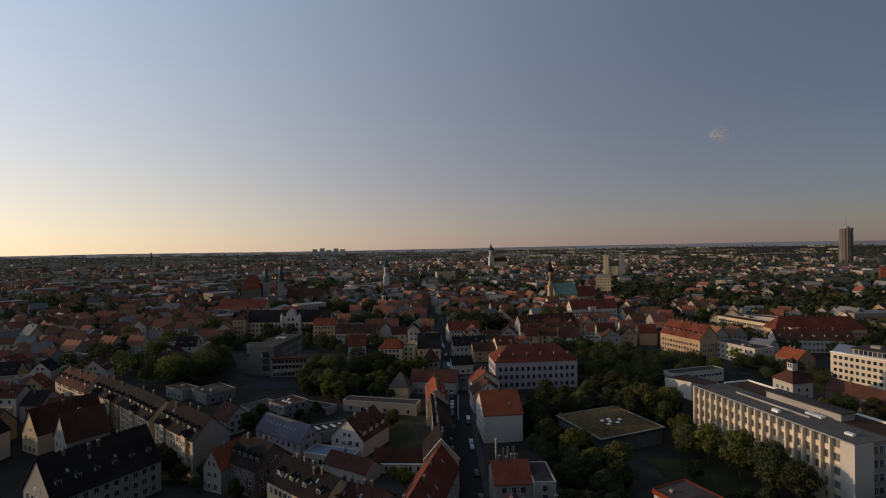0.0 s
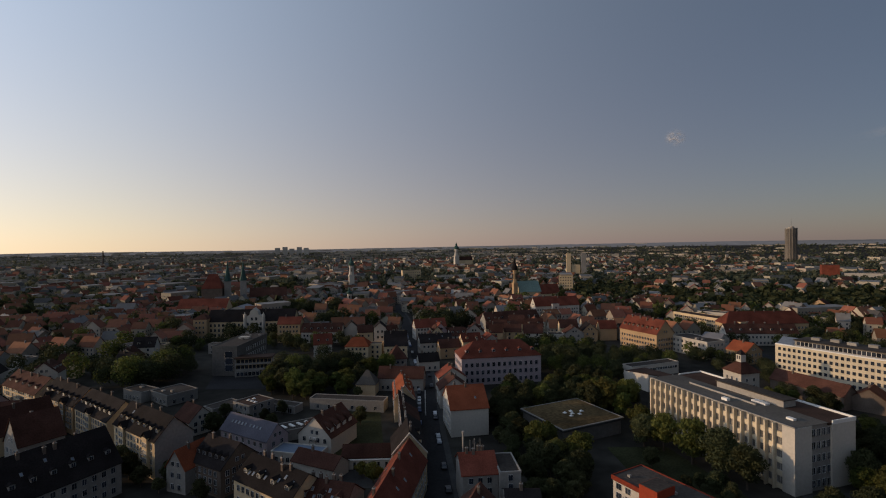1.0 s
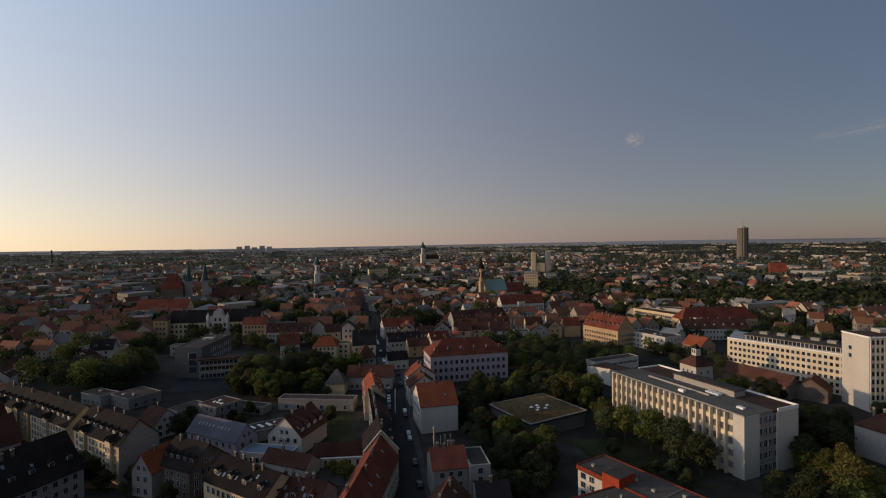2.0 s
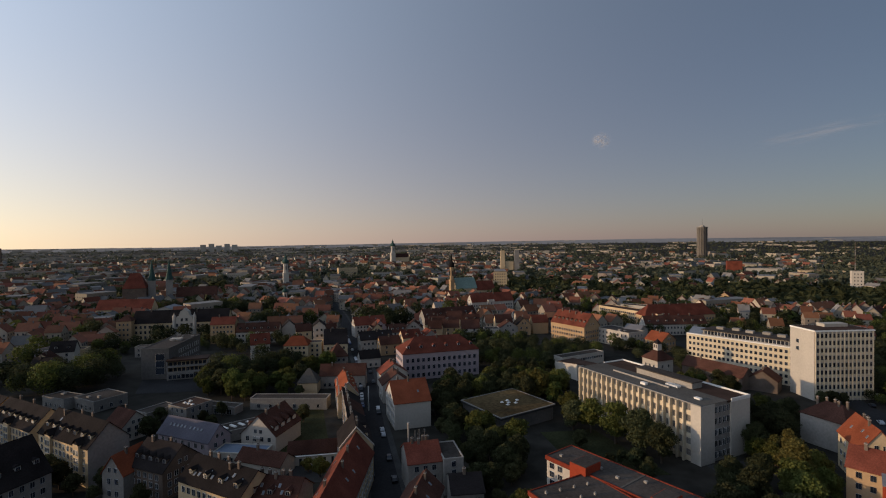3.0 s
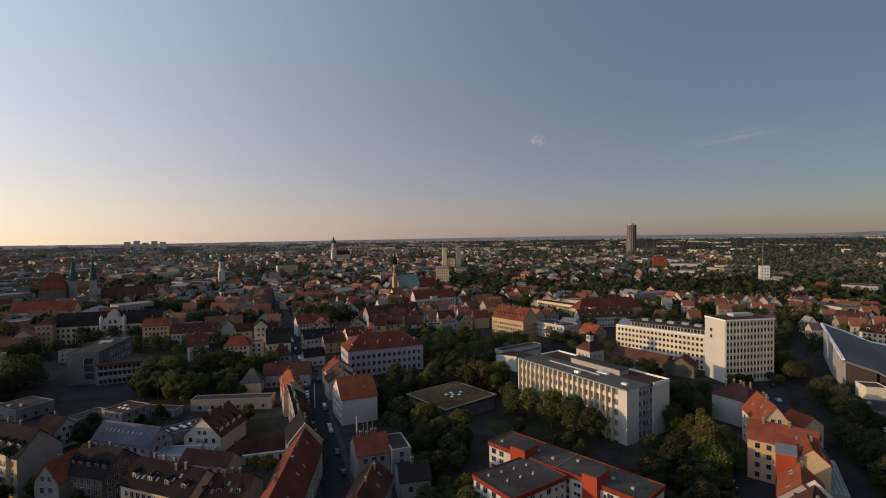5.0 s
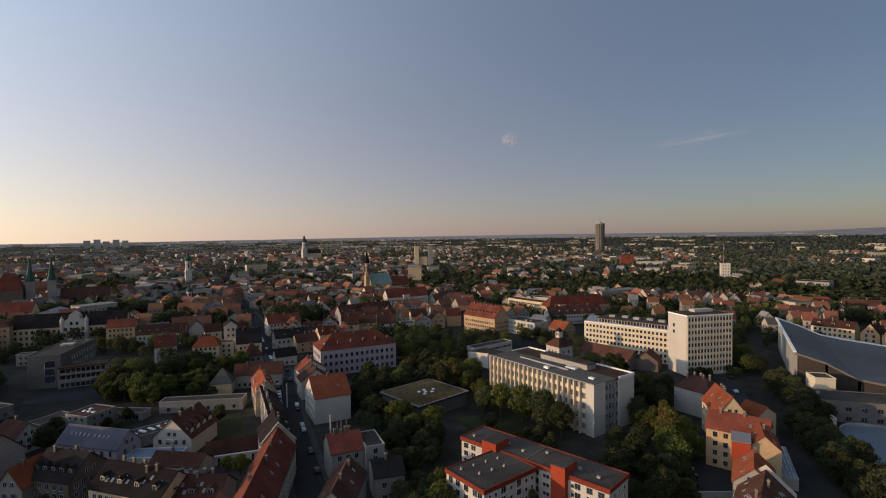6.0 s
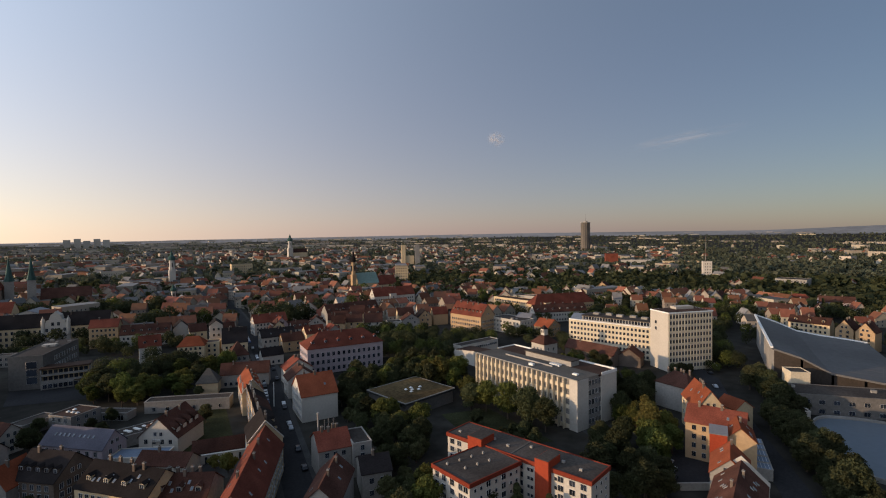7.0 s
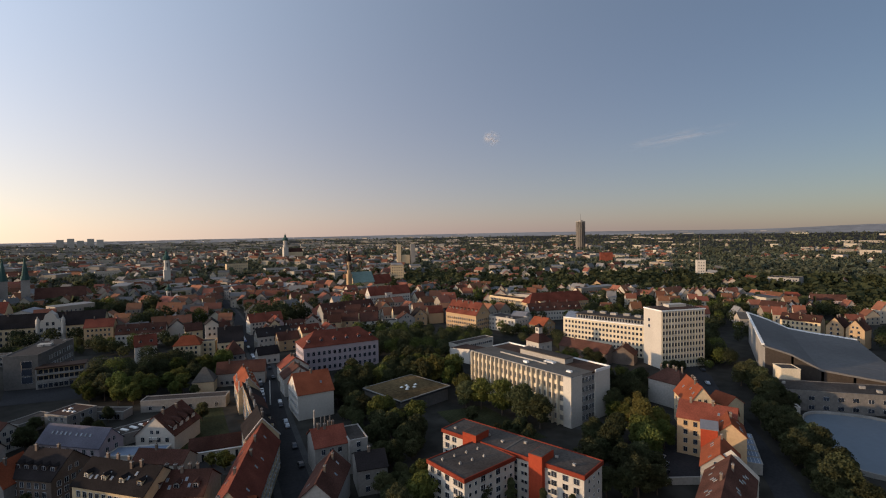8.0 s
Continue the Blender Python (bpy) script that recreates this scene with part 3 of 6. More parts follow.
# ---- long beige office with its tower ----
def grid_office():
    X, Y, YAW, W, D, T = 222.2, 238.8, -69.5, 59.8, 17.0, 20.0
    h = thing("office_building", X, Y, YAW, 0, "long cream five-storey office with rows of square windows", "office")
    claim(X, Y, YAW, W, D)
    bm = bmesh.new()
    box(bm, 0, 0, -0.5, W, D, T)
    link("wall", bm, CONCRETE, h)
    windows(h, W, D, T, "f", 6, 3.25, 1.25, 1.5, 2.35, 0.9, 1.0, False)
    windows(h, W, D, T, "l", 3, 3.25, 1.25, 1.5, 5.0, 7.5, 5.0, False)
    bm = bmesh.new()
    box(bm, 0, -0.3, T, W + 0.2, D, T + 0.5)
    link("cornice", bm, PALE_TRIM, h)
    bm = bmesh.new()
    box(bm, 9, 1.6, T + 0.5, W - 3, D - 2, T + 3.3)
    link("top_storey", bm, GREY, h)
    bm = bmesh.new()
    box(bm, 8.4, 0.6, T + 3.3, W - 2.4, D - 1.5, T + 3.7)
    link("roof", bm, FELT, h)
    me = shared("glazing_bay", lambda b: [box(b, 0, 0, 0, 1.7, 0.1, 2.0, 1), box(b, 1.7, -0.08, 0, 1.85, 0.1, 2.0, 0)], [PALE_TRIM, GLASS])
    for i in range(24):
        piece("glazing_bay", me, h, pose(10 + i * 1.9, 1.45, T + 0.9))
    bm = bmesh.new()
    solid(bm, [(0.5, 1, T + 0.5), (8.6, 1, T + 0.5), (8.6, 7, T + 3.6), (0.5, 7, T + 3.6)], 0.15)
    link("glass_roof", bm, ROOFGLASS, h, "sloping glazed roof")
    for i in range(5):
        bm = bmesh.new()
        box(bm, -2, -1.5, 0, 2, 1.5, 1.4)
        o = link("roof_unit", bm, GREY, h)
        o.location = (16 + i * 8, 9 + (i % 2) * 2, T + 3.7)

    X, Y, YAW, W, D, T = 233.2, 181.2, -104.0, 15.5, 29.5, 33.0
    t = thing("office_tower", X, Y, YAW, 0, "white ten-storey office tower with a grid facade", "office")
    claim(X, Y, YAW, W, D)
    bm = bmesh.new()
    box(bm, 0, 0, -0.5, W, D, T)
    link("wall", bm, WHITE, t)
    n, fl = 14, T / 9.4
    step = (D - 1.2) / n

    pane = window_mesh(step - 1.0, fl - 1.75, False)
    pier = shared("tower_pier", lambda b: box(b, -0.25, -0.4, 0, 0.25, 0.05, T), [CONCRETE])
    for i in range(n + 1):
        piece("pier", pier, t, face_pose("r", 0.6 + step * i, 0, W, D))
    band = shared("tower_band", lambda b: box(b, 0, -0.25, 0, step * n, 0.03, 1.0), [CONCRETE])
    for r in range(9):
        piece("floor_band", band, t, face_pose("r", 0.6, 0.9 + r * fl, W, D))
        for i in range(n):
            piece("window", pane, t, face_pose("r", 0.6 + step * (i + 0.5), 2.1 + r * fl, W, D))
    mw = window_mesh(1.6, 1.6, False)
    for r in range(2):
        piece("window", mw, t, face_pose("f", 5.0, T - 7 - 3.6 * r, W, D))
    bm = bmesh.new()
    box(bm, -0.2, -0.2, T, W + 0.5, D + 0.2, T + 0.6)
    link("cornice", bm, PALE_TRIM, t)
    bm = bmesh.new()
    box(bm, 0.4, 0.4, T + 0.6, W - 0.2, D - 0.4, T + 0.68)
    link("roof", bm, FELT_BROWN, t)
    bm = bmesh.new()
    box(bm, 2, 12, T + 0.6, 7, 24, T + 2.2)
    link("plant_room", bm, WHITE, t)


grid_office()

# ---- the flat-roofed hall in the trees, and the red-trimmed flats ----
def sunk_hall():
    h = thing("hall", 72.0, 174.5, 16.7, 0, "low square hall with an overgrown flat roof", "hall")
    W, D, T = 30.5, 28.1, 6.5
    claim(72.0, 174.5, 16.7, W, D)
    bm = bmesh.new()
    box(bm, 0.7, 0.7, -0.5, W - 0.7, D - 0.7, T - 0.9)
    link("wall", bm, CUBE_GREY, h)
    bm = bmesh.new()
    box(bm, 0, 0, T - 0.9, W, D, T)
    link("roof_slab", bm, PAVING, h)
    bm = bmesh.new()
    box(bm, 0.4, 0.4, T, W - 0.4, D - 0.4, T + 0.12)
    link("planted_roof", bm, SEDUM, h, "brown and green sedum planting")
    bm = bmesh.new()
    for b in ((-0.1, -0.1, W + 0.1, 0.4), (-0.1, D - 0.4, W + 0.1, D + 0.1), (-0.1, 0.4, 0.4, D - 0.4), (W - 0.4, 0.4, W + 0.1, D - 0.4)):
        box(bm, b[0], b[1], T - 0.1, b[2], b[3], T + 0.22)
    link("roof_edge", bm, GREY, h)
    me = shared("dome_light", lambda bm: [box(bm, -0.65, -0.65, 0, 0.65, 0.65, 0.25, 0), cone(bm, 0, 0, 0.25, 0.55, 0.6, 0.32, 12, 1)], [PALE_TRIM, PALE_TRIM])
    for a, b in ((13, 11), (16.5, 15.5), (17.5, 11), (13, 15), (20.5, 13.5), (15.2, 13)):
        piece("dome_light", me, h, pose(a, b, T + 0.1))


sunk_hall()


def red_flats():
    X, Y, YAW, W, D, T = 65.2, 123.8, -69.7, 50.5, 11.5, 13.6
    h = thing("apartment_building", X, Y, YAW, 0, "white five-storey flats with a red roof band and stair towers", "apartment block")
    claim(X, Y, YAW, W, D)
    bm = bmesh.new()
    box(bm, 0, 0, -0.5, W, D, T - 1.3)
    link("wall", bm, WHITE, h)
    bm = bmesh.new()
    for b in ((-0.35, -0.35, W + 0.35, 0.0), (-0.35, D, W + 0.35, D + 0.35), (-0.35, 0, 0, D), (W, 0, W + 0.35, D)):
        box(bm, b[0], b[1], T - 1.0, b[2], b[3], T + 0.2)
    link("roof_band", bm, BAND_RED, h, "red fibre-cement roof band")
    bm = bmesh.new()
    box(bm, 0, 0, T - 1.3, W, D, T)
    link("roof", bm, FELT, h)
    bm = bmesh.new()
    box(bm, 24.6, 0.0, T, 25.1, D, T + 0.12)
    link("roof_joint", bm, FELT_LIGHT, h)
    for a, b in ((9.8, 15.2), (34.2, 38.6)):
        bm = bmesh.new()
        box(bm, a, -1.6, -0.5, b, 5.2, T + 2.1)
        link("stair_tower", bm, RED_PANEL, h, "red panelled stair tower")
        bm = bmesh.new()
        box(bm, a + 0.2, -1.4, T + 2.1, b - 0.2, 5.0, T + 2.2)
        link("stair_tower_roof", bm, FELT, h)
    mw, ms = window_mesh(1.5, 1.4), window_mesh(0.7, 0.8, False)
    for r in range(5):
        z = 0.6 + r * 2.5
        for s in (2, 5, 18, 21.5, 25, 28.5, 41.5, 45, 48.3):
            piece("window", mw, h, face_pose("f", s, z, W, D))
        for s in (31.2, 32.3, 40.0):
            piece("window", ms, h, face_pose("f", s, z, W, D))
        for s in (3, 6, 9):
            piece("window", ms, h, face_pose("r", s, z, W, D))
    for i in range(8):
        bm = bmesh.new()
        box(bm, -0.45, -0.35, 0, 0.45, 0.35, 0.6)
        o = link("roof_vent", bm, GREY, h)
        o.location = (3 + i * 6.1, 3 + (i * 37 % 50) / 10, T)
    X, Y, YAW, W, D, T = 50.9, 106.5, -78, 15.5, 20.0, 13.4
    h = thing("apartment_building", X, Y, YAW, 0, "white flats wing with a red roof band and felt roof", "apartment block")
    claim(X, Y, YAW, W, D)
    bm = bmesh.new()
    box(bm, 0, 0, -0.5, W, D, T - 1.3)
    link("wall", bm, WHITE, h)
    bm = bmesh.new()
    for b in ((-0.35, -0.35, W + 0.35, 0.0), (-0.35, D, W + 0.35, D + 0.35), (-0.35, 0, 0, D), (W, 0, W + 0.35, D)):
        box(bm, b[0], b[1], T - 1.0, b[2], b[3], T + 0.2)
    link("roof_band", bm, BAND_RED, h, "red fibre-cement roof band")
    bm = bmesh.new()
    box(bm, 0, 0, T - 1.3, W, D, T)
    link("roof", bm, FELT, h)
    for r in range(5):
        z = 0.6 + r * 2.5
        for s in (2, 5, 8.5, 12, 14):
            piece("window", mw, h, face_pose("f", s, z, W, D))
        for s in (2, 4.2, 7, 10, 13, 16, 18.4):
            piece("window", mw if s in (7, 13) else ms, h, face_pose("r", s, z, W, D))
    for i in range(7):
        bm = bmesh.new()
        box(bm, -0.3, -0.28, 0, 0.3, 0.28, 0.5)
        cone(bm, 0, 0, 0.5, 0.75, 0.25, 0.2, 8)
        o = link("roof_vent", bm, GREY, h)
        o.location = (3 + (i * 53 % 100) / 10, 3 + i * 2.1, T)


red_flats()

# ---- houses near the camera ----
def oriel(h, s, top, mat, roofmat):
    """A projecting bay with its own small roof on a tenement front."""
    bm = bmesh.new()
    box(bm, s - 1.7, -0.9, 2.3, s + 1.7, 0.05, top)
    bay = link("oriel", bm, mat, h)
    bm = bmesh.new()
    solid(bm, [(s - 2.0, -1.2, top), (s, -1.2, top + 1.8), (s, 3.4, top + 1.8), (s - 2.0, 1.2, top)], 0.16)
    solid(bm, [(s, -1.2, top + 1.8), (s + 2.0, -1.2, top), (s + 2.0, 1.2, top), (s, 3.4, top + 1.8)], 0.16)
    prism(bm, [(s - 0.8, -0.88), (s + 0.8, -0.88), (s + 0.8, 1.0), (s - 0.8, 1.0)], top - 0.1, top + 0.9)
    link("oriel_roof", bm, roofmat, bay)
    me = window_mesh(0.95, 1.45)
    for r in range(4):
        for k in (-0.8, 0.8):
            piece("window", me, bay, pose(s + k, -0.9, 2.75 + 2.5 * r))


house(50.2, 262.3, 0.0, 45.2, 20.0, 15, 7.2, PINK, TILE_RED, "pale lilac three-storey building with a red hipped roof", rows=3, sides="fl", hip=9, dormers=6, chimneys=3, name="school_building", category="building", gap=2.9, floor=4.2, z0=1.6, ww=1.3, wh=2.0)
house(32.1, 192.4, 1.0, 15.5, 19.0, 11, 7.0, WHITE, TILE_ORANGE, "white house with a steep orange tiled roof", rows=3, sides="l", chimneys=2, lights=2)
tenement = house(-93.5, 196.6, -44.4, 31.4, 13.0, 13, 6.5, CREAM, TILE_DARK, "cream four-storey tenement with a dark roof and dormers", rows=4, sides="f", dormers=7, chimneys=3, lights=3, gap=2.3, floor=2.5, z0=2.6)
# Grey slab over the cream gable paints the shade of its sunless side.
bm = bmesh.new()
prof = [(0, -0.4), (13.0, -0.4), (13.0, 13.0), (6.5, 19.3), (0, 13.0)]
a, b = [bm.verts.new((31.4, u, z)) for u, z in prof], [bm.verts.new((31.46, u, z)) for u, z in prof]
bm.faces.new(a[::-1]), bm.faces.new(b)
for i in range(5):
    bm.faces.new([a[i], a[(i + 1) % 5], b[(i + 1) % 5], b[i]])
link("bare_gable", bm, GREY, tenement, "bare gable side, its shade painted grey")
oriel(tenement, 26.0, 13.6, CREAM, TILE_DARK)
oriel(tenement, 8.0, 13.6, CREAM, TILE_DARK)
tenement = house(-119.5, 221.3, -44.4, 31.0, 13.0, 12.6, 6.0, CREAM, TILE_DARK, "cream tenement with a dark dormered roof", rows=4, sides="f", dormers=7, chimneys=2, gap=2.3, floor=2.5, z0=2.4)
oriel(tenement, 15.0, 13.2, CREAM, TILE_DARK)
terrace = house(-147, 247, -42, 34.0, 13.0, 12.0, 6.0, OCHRE, TILE_DARK, "ochre tenement with a dark tiled roof", rows=4, sides="f", dormers=6, chimneys=3, gap=2.3, floor=2.5, z0=2.4)
oriel(terrace, 9.0, 12.6, OCHRE, TILE_DARK)
oriel(terrace, 25.0, 12.6, OCHRE, TILE_DARK)
house(-177.3, 270.7, -40, 36.0, 13.0, 11.6, 6.0, CREAM, TILE_BROWN, "cream tenement with a brown tiled roof", rows=4, sides="f", dormers=5, chimneys=3, gap=2.3, floor=2.5, z0=2.4)
house(-95, 143, 56, 30, 17.0, 10, 10, GREY, TILE_DARK, "large grey house with a steep dark roof", rows=3, sides="fl", dormers=6, chimneys=4, lights=4)
house(-138.9, 201.7, 59, 24, 11.0, 8, 9, CREAM, TILE_BROWN, "long barn-like house with a steep brown roof", rows=2, sides="l", chimneys=1)
house(-121, 190, 50, 14, 12.0, 9, 9, GREY, TILE_BROWN, "grey gabled house with a steep brown roof", rows=2, sides="fl", chimneys=1)
house(-57.8, 167.6, -39, 15.4, 14.2, 9, 6.0, BRICK, TILE_DARK, "grey house with a dark mansard roof and dormers", rows=3, sides="fr", dormers=5, chimneys=2, gap=2.2, floor=2.6)
house(-64.5, 166.5, -30, 8.0, 11.0, 8, 5.5, GREY, TILE_ORANGE, "small grey gabled house with an orange tiled roof", along="d", rows=2, sides="f", chimneys=1)
house(-39.3, 147.2, -44, 24.7, 13.0, 11, 5.0, CREAM, TILE_DARK, "cream house with a dark dormered roof and skylights", rows=3, sides="f", chimneys=5, lights=12, dormers=4, gap=2.2)
house(-21.5, 133.5, -26, 15.5, 12.0, 9, 4.5, GREY, TILE_BROWN, "grey house with a brown tiled roof and skylights", rows=3, sides="f", chimneys=5, lights=10, dormers=3)
slate_house = house(-57.3, 200.4, -40, 26.3, 10.0, 7, 5.0, PINK, LILAC_ROOF, "pale house with a lilac-grey slate roof and skylights", rows=2, sides="fr", chimneys=0, lights=0, gap=3.0)
gabled_house = house(-27.0, 191.3, -30, 14.6, 18.0, 6.5, 7.0, WHITE, TILE_BROWN, "white gabled house with a brown roof and dormers", along="d", rows=2, sides="f", dormers=4, chimneys=2, lights=4)
for i in range(9):
    skylight(slate_house, 4.0 + 1.9 * i + (0.9 if i > 4 else 0), 2.6, 7 + 5.0 * 2.6 / 5 + 0.34, 45)
for i in range(4):
    y_ = 2.6 + 4.2 * i
    bm = bmesh.new()
    solid(bm, [(9.2, y_ - 1.3, 11.3), (13.6, y_ - 1.3, 8.9), (13.6, y_, 10.2), (9.2, y_, 11.4)], 0.18)
    solid(bm, [(13.6, y_ + 1.3, 8.9), (9.2, y_ + 1.3, 11.3), (9.2, y_, 11.4), (13.6, y_, 10.2)], 0.18)
    link("dormer_roof", bm, TILE_BROWN, gabled_house)
    bm = bmesh.new()
    prism(bm, [(13.3, y_ - 1.1), (13.5, y_ - 1.1), (13.5, y_ + 1.1), (13.3, y_ + 1.1)], 6.8, 9.2)
    link("dormer_front", bm, WHITE, gabled_house)
# White yard building: grey wall colour stands in for its shade.
flat_house(-27.9, 239.0, -18.6, 36.3, 7.0, 5, GREY, FELT, "long white flat-roofed yard building, its shade painted grey", 1, "f", gap=5.0)
flat_house(-35.5, 181.8, -23.7, 18.4, 8.0, 4, WHITE, BLUE_ROOF, "low workshop with a pale blue metal roof", 1, "f", gap=2.2)
house(-9.9, 171.8, -7.2, 20.5, 8.0, 4, 3.0, WHITE, TILE_BROWN, "low white outbuilding with a brown tiled roof", rows=0, chimneys=0)
house(-27.0, 173.0, -35.0, 18.0, 8.0, 4, 3.0, WHITE, TILE_BROWN, "low outbuilding with a brown tiled roof", rows=0, chimneys=1)
house(2.9, 109.3, 71.5, 45.0, 11.2, 9.5, 6.5, CREAM, TILE_RED, "long street house with a steep red tiled roof", rows=3, sides="f", chimneys=3, lights=6)
house(-10.5, 113.5, -18.5, 14.0, 9.0, 8.5, 3.5, CREAM, TILE_ORANGE, "low wing with an orange tiled roof", rows=0, chimneys=1)
house(26.0, 138.5, -2, 10.6, 13.0, 10, 4.0, GREY, TILE_RED, "grey street house with a red tiled roof", rows=3, sides="f", chimneys=4)
house(24.1, 128.8, -119, 20.0, 10.0, 9, 4.5, GREY, TILE_BROWN, "street house with a brown tiled roof", rows=3, sides="f", chimneys=2, lights=3)
flat_house(36.6, 136.0, -4, 6.2, 13.0, 11, GREY, FELT, "grey four-storey rear wing with a flat roof", 4, "fr", gap=2.2)
house(34.5, 121.0, -10, 9.0, 12.0, 8, 3.0, GREY, TILE_DARK, "low grey house with a dark roof", rows=2, sides="fr", chimneys=1)

# ---- sheds and low buildings of the yards ----
# White modern house, greyed in colour to stand for shade.
flat_house(-62.0, 237.8, -44.0, 12.4, 13.0, 6, GREY, FELT_BROWN, "white modern house with dome lights on its roof, its shade painted grey", 2, "fr", domes=4, gap=3.0, floor=2.9)
flat_house(-75.0, 238.0, -44.0, 8.0, 14.0, 4.5, GREY, FELT, "low grey extension with a felt roof", 1, "f")
flat_house(-47.8, 241.3, -30.3, 16.0, 6.0, 3.2, GREY, FELT, "row of garages with dark doors", 1, "f", gap=2.8, ww=2.2, wh=2.0, z0=0.3)
g = flat_house(-38.2, 208.9, -69.2, 9.5, 17.0, 4, GREY, FELT, "workshop with long roof lights", 0, "f")
for i in range(5):
    bm = bmesh.new()
    solid(bm, [(-2.0, -0.5, 0), (2.0, -0.5, 0), (2.0, 0.5, 0), (-2.0, 0.5, 0)], 0.45)
    o = link("roof_light", bm, PALE_TRIM, g)
    o.location, o.rotation_euler = (4.6, 2.2 + 3.2 * i, 4.1), (0, 0, 0.3)
# Two white low buildings; walls and rims carry their shade as grey.
flat_house(-109.2, 268.0, -43.8, 16.5, 15.4, 5, GREY, FELT, "low white house with a flat felt roof, its shade painted grey", 1, "fr", gap=3.4, boxes=2, rim=GREY)
flat_house(-125.0, 275.0, -38, 16.0, 9.0, 5, GREY, FELT, "low white row with flat roofs, its shade painted grey", 1, "f", gap=3.4, boxes=1, rim=GREY)
house(-81.5, 221.5, -46.0, 12.5, 11.0, 6, 5.0, WHITE, TILE_BROWN, "small white house with a brown tiled roof", rows=2, sides="fr", chimneys=1, lights=1)

# ---- details along the street ----
h = thing("flue_stack", 28.5, 149.6, -2, 0, "row of tall pale flue pipes on a house", "flue")
for dx, zz, rr_ in ((0, 18.5, 0.3), (2.2, 15.6, 0.12), (3.6, 15.9, 0.12), (5.4, 15.8, 0.12)):
    bm = bmesh.new()
    cone(bm, dx, 0, 8, zz, rr_, rr_, 8)
    cone(bm, dx, 0, zz, zz + 0.25, rr_ * 1.5, rr_ * 1.3, 8)
    link("flue_pipe", bm, GREY, h)
h = thing("street_mast", 25.0, 219.7, 0, 0, "tall slim white mast on the footway", "mast")
bm = bmesh.new()
cone(bm, 0, 0, 0, 11.5, 0.28, 0.2, 8)
link("mast_shaft", bm, PALE_TRIM, h)
h = thing("garden_wall", 112.0, 84.0, -28, 0, "low pale garden wall with a garage door", "wall")
bm = bmesh.new()
box(bm, 0, 0, -0.3, 22, 0.5, 2.4)
link("wall_face", bm, GREY, h)
bm = bmesh.new()
box(bm, 8, -0.04, 0, 11, 0, 2.1)
link("garage_door", bm, DARK, h)
# antennas on the street house
for ax, ay, az in ((31.2, 146.0, 13.0), (33.6, 148.5, 12.6)):
    h = thing("aerial", ax, ay, 20, az, "thin rooftop television aerial with cross rods", "aerial")
    bm = bmesh.new()
    cone(bm, 0, 0, -1.2, 4.2, 0.05, 0.04, 6)
    link("pole", bm, STEEL, h)
    for k in range(5):
        bm = bmesh.new()
        box(bm, -0.7 + 0.06 * k, -0.03, 0, 0.7 - 0.06 * k, 0.03, 0.05)
        o = link("rod", bm, STEEL, h)
        o.location = (0, 0, 3.0 + 0.25 * k)


def cart_bays():
    """Open bays with white posts under the low roof round the courtyard, their shade painted as dark slabs."""
    h = thing("open_shed", -9.9, 171.8, -7.2, 0, "row of open white-posted bays facing a courtyard", "shed")
    bm = bmesh.new()
    box(bm, 0.3, -0.5, 0.0, 20.2, -0.06, 3.3)
    link("back_panel", bm, WHITE, h)
    # Dark slabs on the white panel paint the shade inside the bays.
    post = shared("bay_opening", lambda b: box(b, -0.42, -0.58, 0.05, 0.42, -0.46, 2.5), [DARK])
    for k in range(7):
        piece("opening", post, h, pose(1.6 + 2.75 * k, 0, 0))
    bm = bmesh.new()
    box(bm, 0, -0.9, 3.3, 20.5, -0.02, 3.5)
    link("eave_board", bm, PALE_TRIM, h)


cart_bays()


def gable_balconies():
    """Balconies stacked before the gable of the white dormered house."""
    h = thing("balcony_stack", -27.0, 191.3, -30, 0, "stack of small balconies with pale rails", "balcony")
    for z in (2.6, 5.2):
        bm = bmesh.new()
        box(bm, 5.8, -1.3, z, 8.8, -0.02, z + 0.18)
        link("slab", bm, GREY, h)
        bm = bmesh.new()
        box(bm, 5.8, -1.3, z + 1.1, 8.8, -1.2, z + 1.18)
        link("rail", bm, PALE_TRIM, h)
        bar = shared("balcony_bar", lambda bm: box(bm, 0, 0, 0, 0.05, 0.05, 0.92), [PALE_TRIM])
        for k in range(13):
            piece("baluster", bar, h, pose(5.85 + 0.24 * k, -1.28, z + 0.18))
    for x in (5.8, 8.68):
        bm = bmesh.new()
        box(bm, x, -1.3, -0.2, x + 0.12, -1.18, 5.2)
        link("post", bm, STEEL, h)


gable_balconies()
# yards
for nm, ring, mat, lab, cat in (("car_park", [(112, 88), (138, 74), (150, 96), (136, 108)], ASPHALT, "asphalt car park beside a house row", "car park"),
                                ("forecourt", [(128, 118), (152, 114), (150, 126), (128, 128)], PAVING, "paved forecourt at the office end", "forecourt"),
                                ("school_yard", [(-88, 284), (-45, 276), (-40, 300), (-92, 312)], ASPHALT, "dark asphalt yard before a concrete cube", "yard"),
                                ("lawn", [(84, 132), (112, 126), (110, 168), (88, 172)], GRASS, "worn lawn behind the flats", "lawn"),
                                ("courtyard", [(-12, 158), (5, 156), (6, 172), (-10, 172)], PAVING, "paved courtyard with a parked car", "courtyard"),
                                ("garden", [(-18, 182), (5, 182), (5, 236), (-14, 236)], GRASS, "shaded walled garden lawn", "garden")):
    bm = bmesh.new()
    prism(bm, ring, -0.2, 0.06)
    bmesh.ops.recalc_face_normals(bm, faces=bm.faces)
    tagged(link(nm, bm, mat), lab, cat, kind="structure")
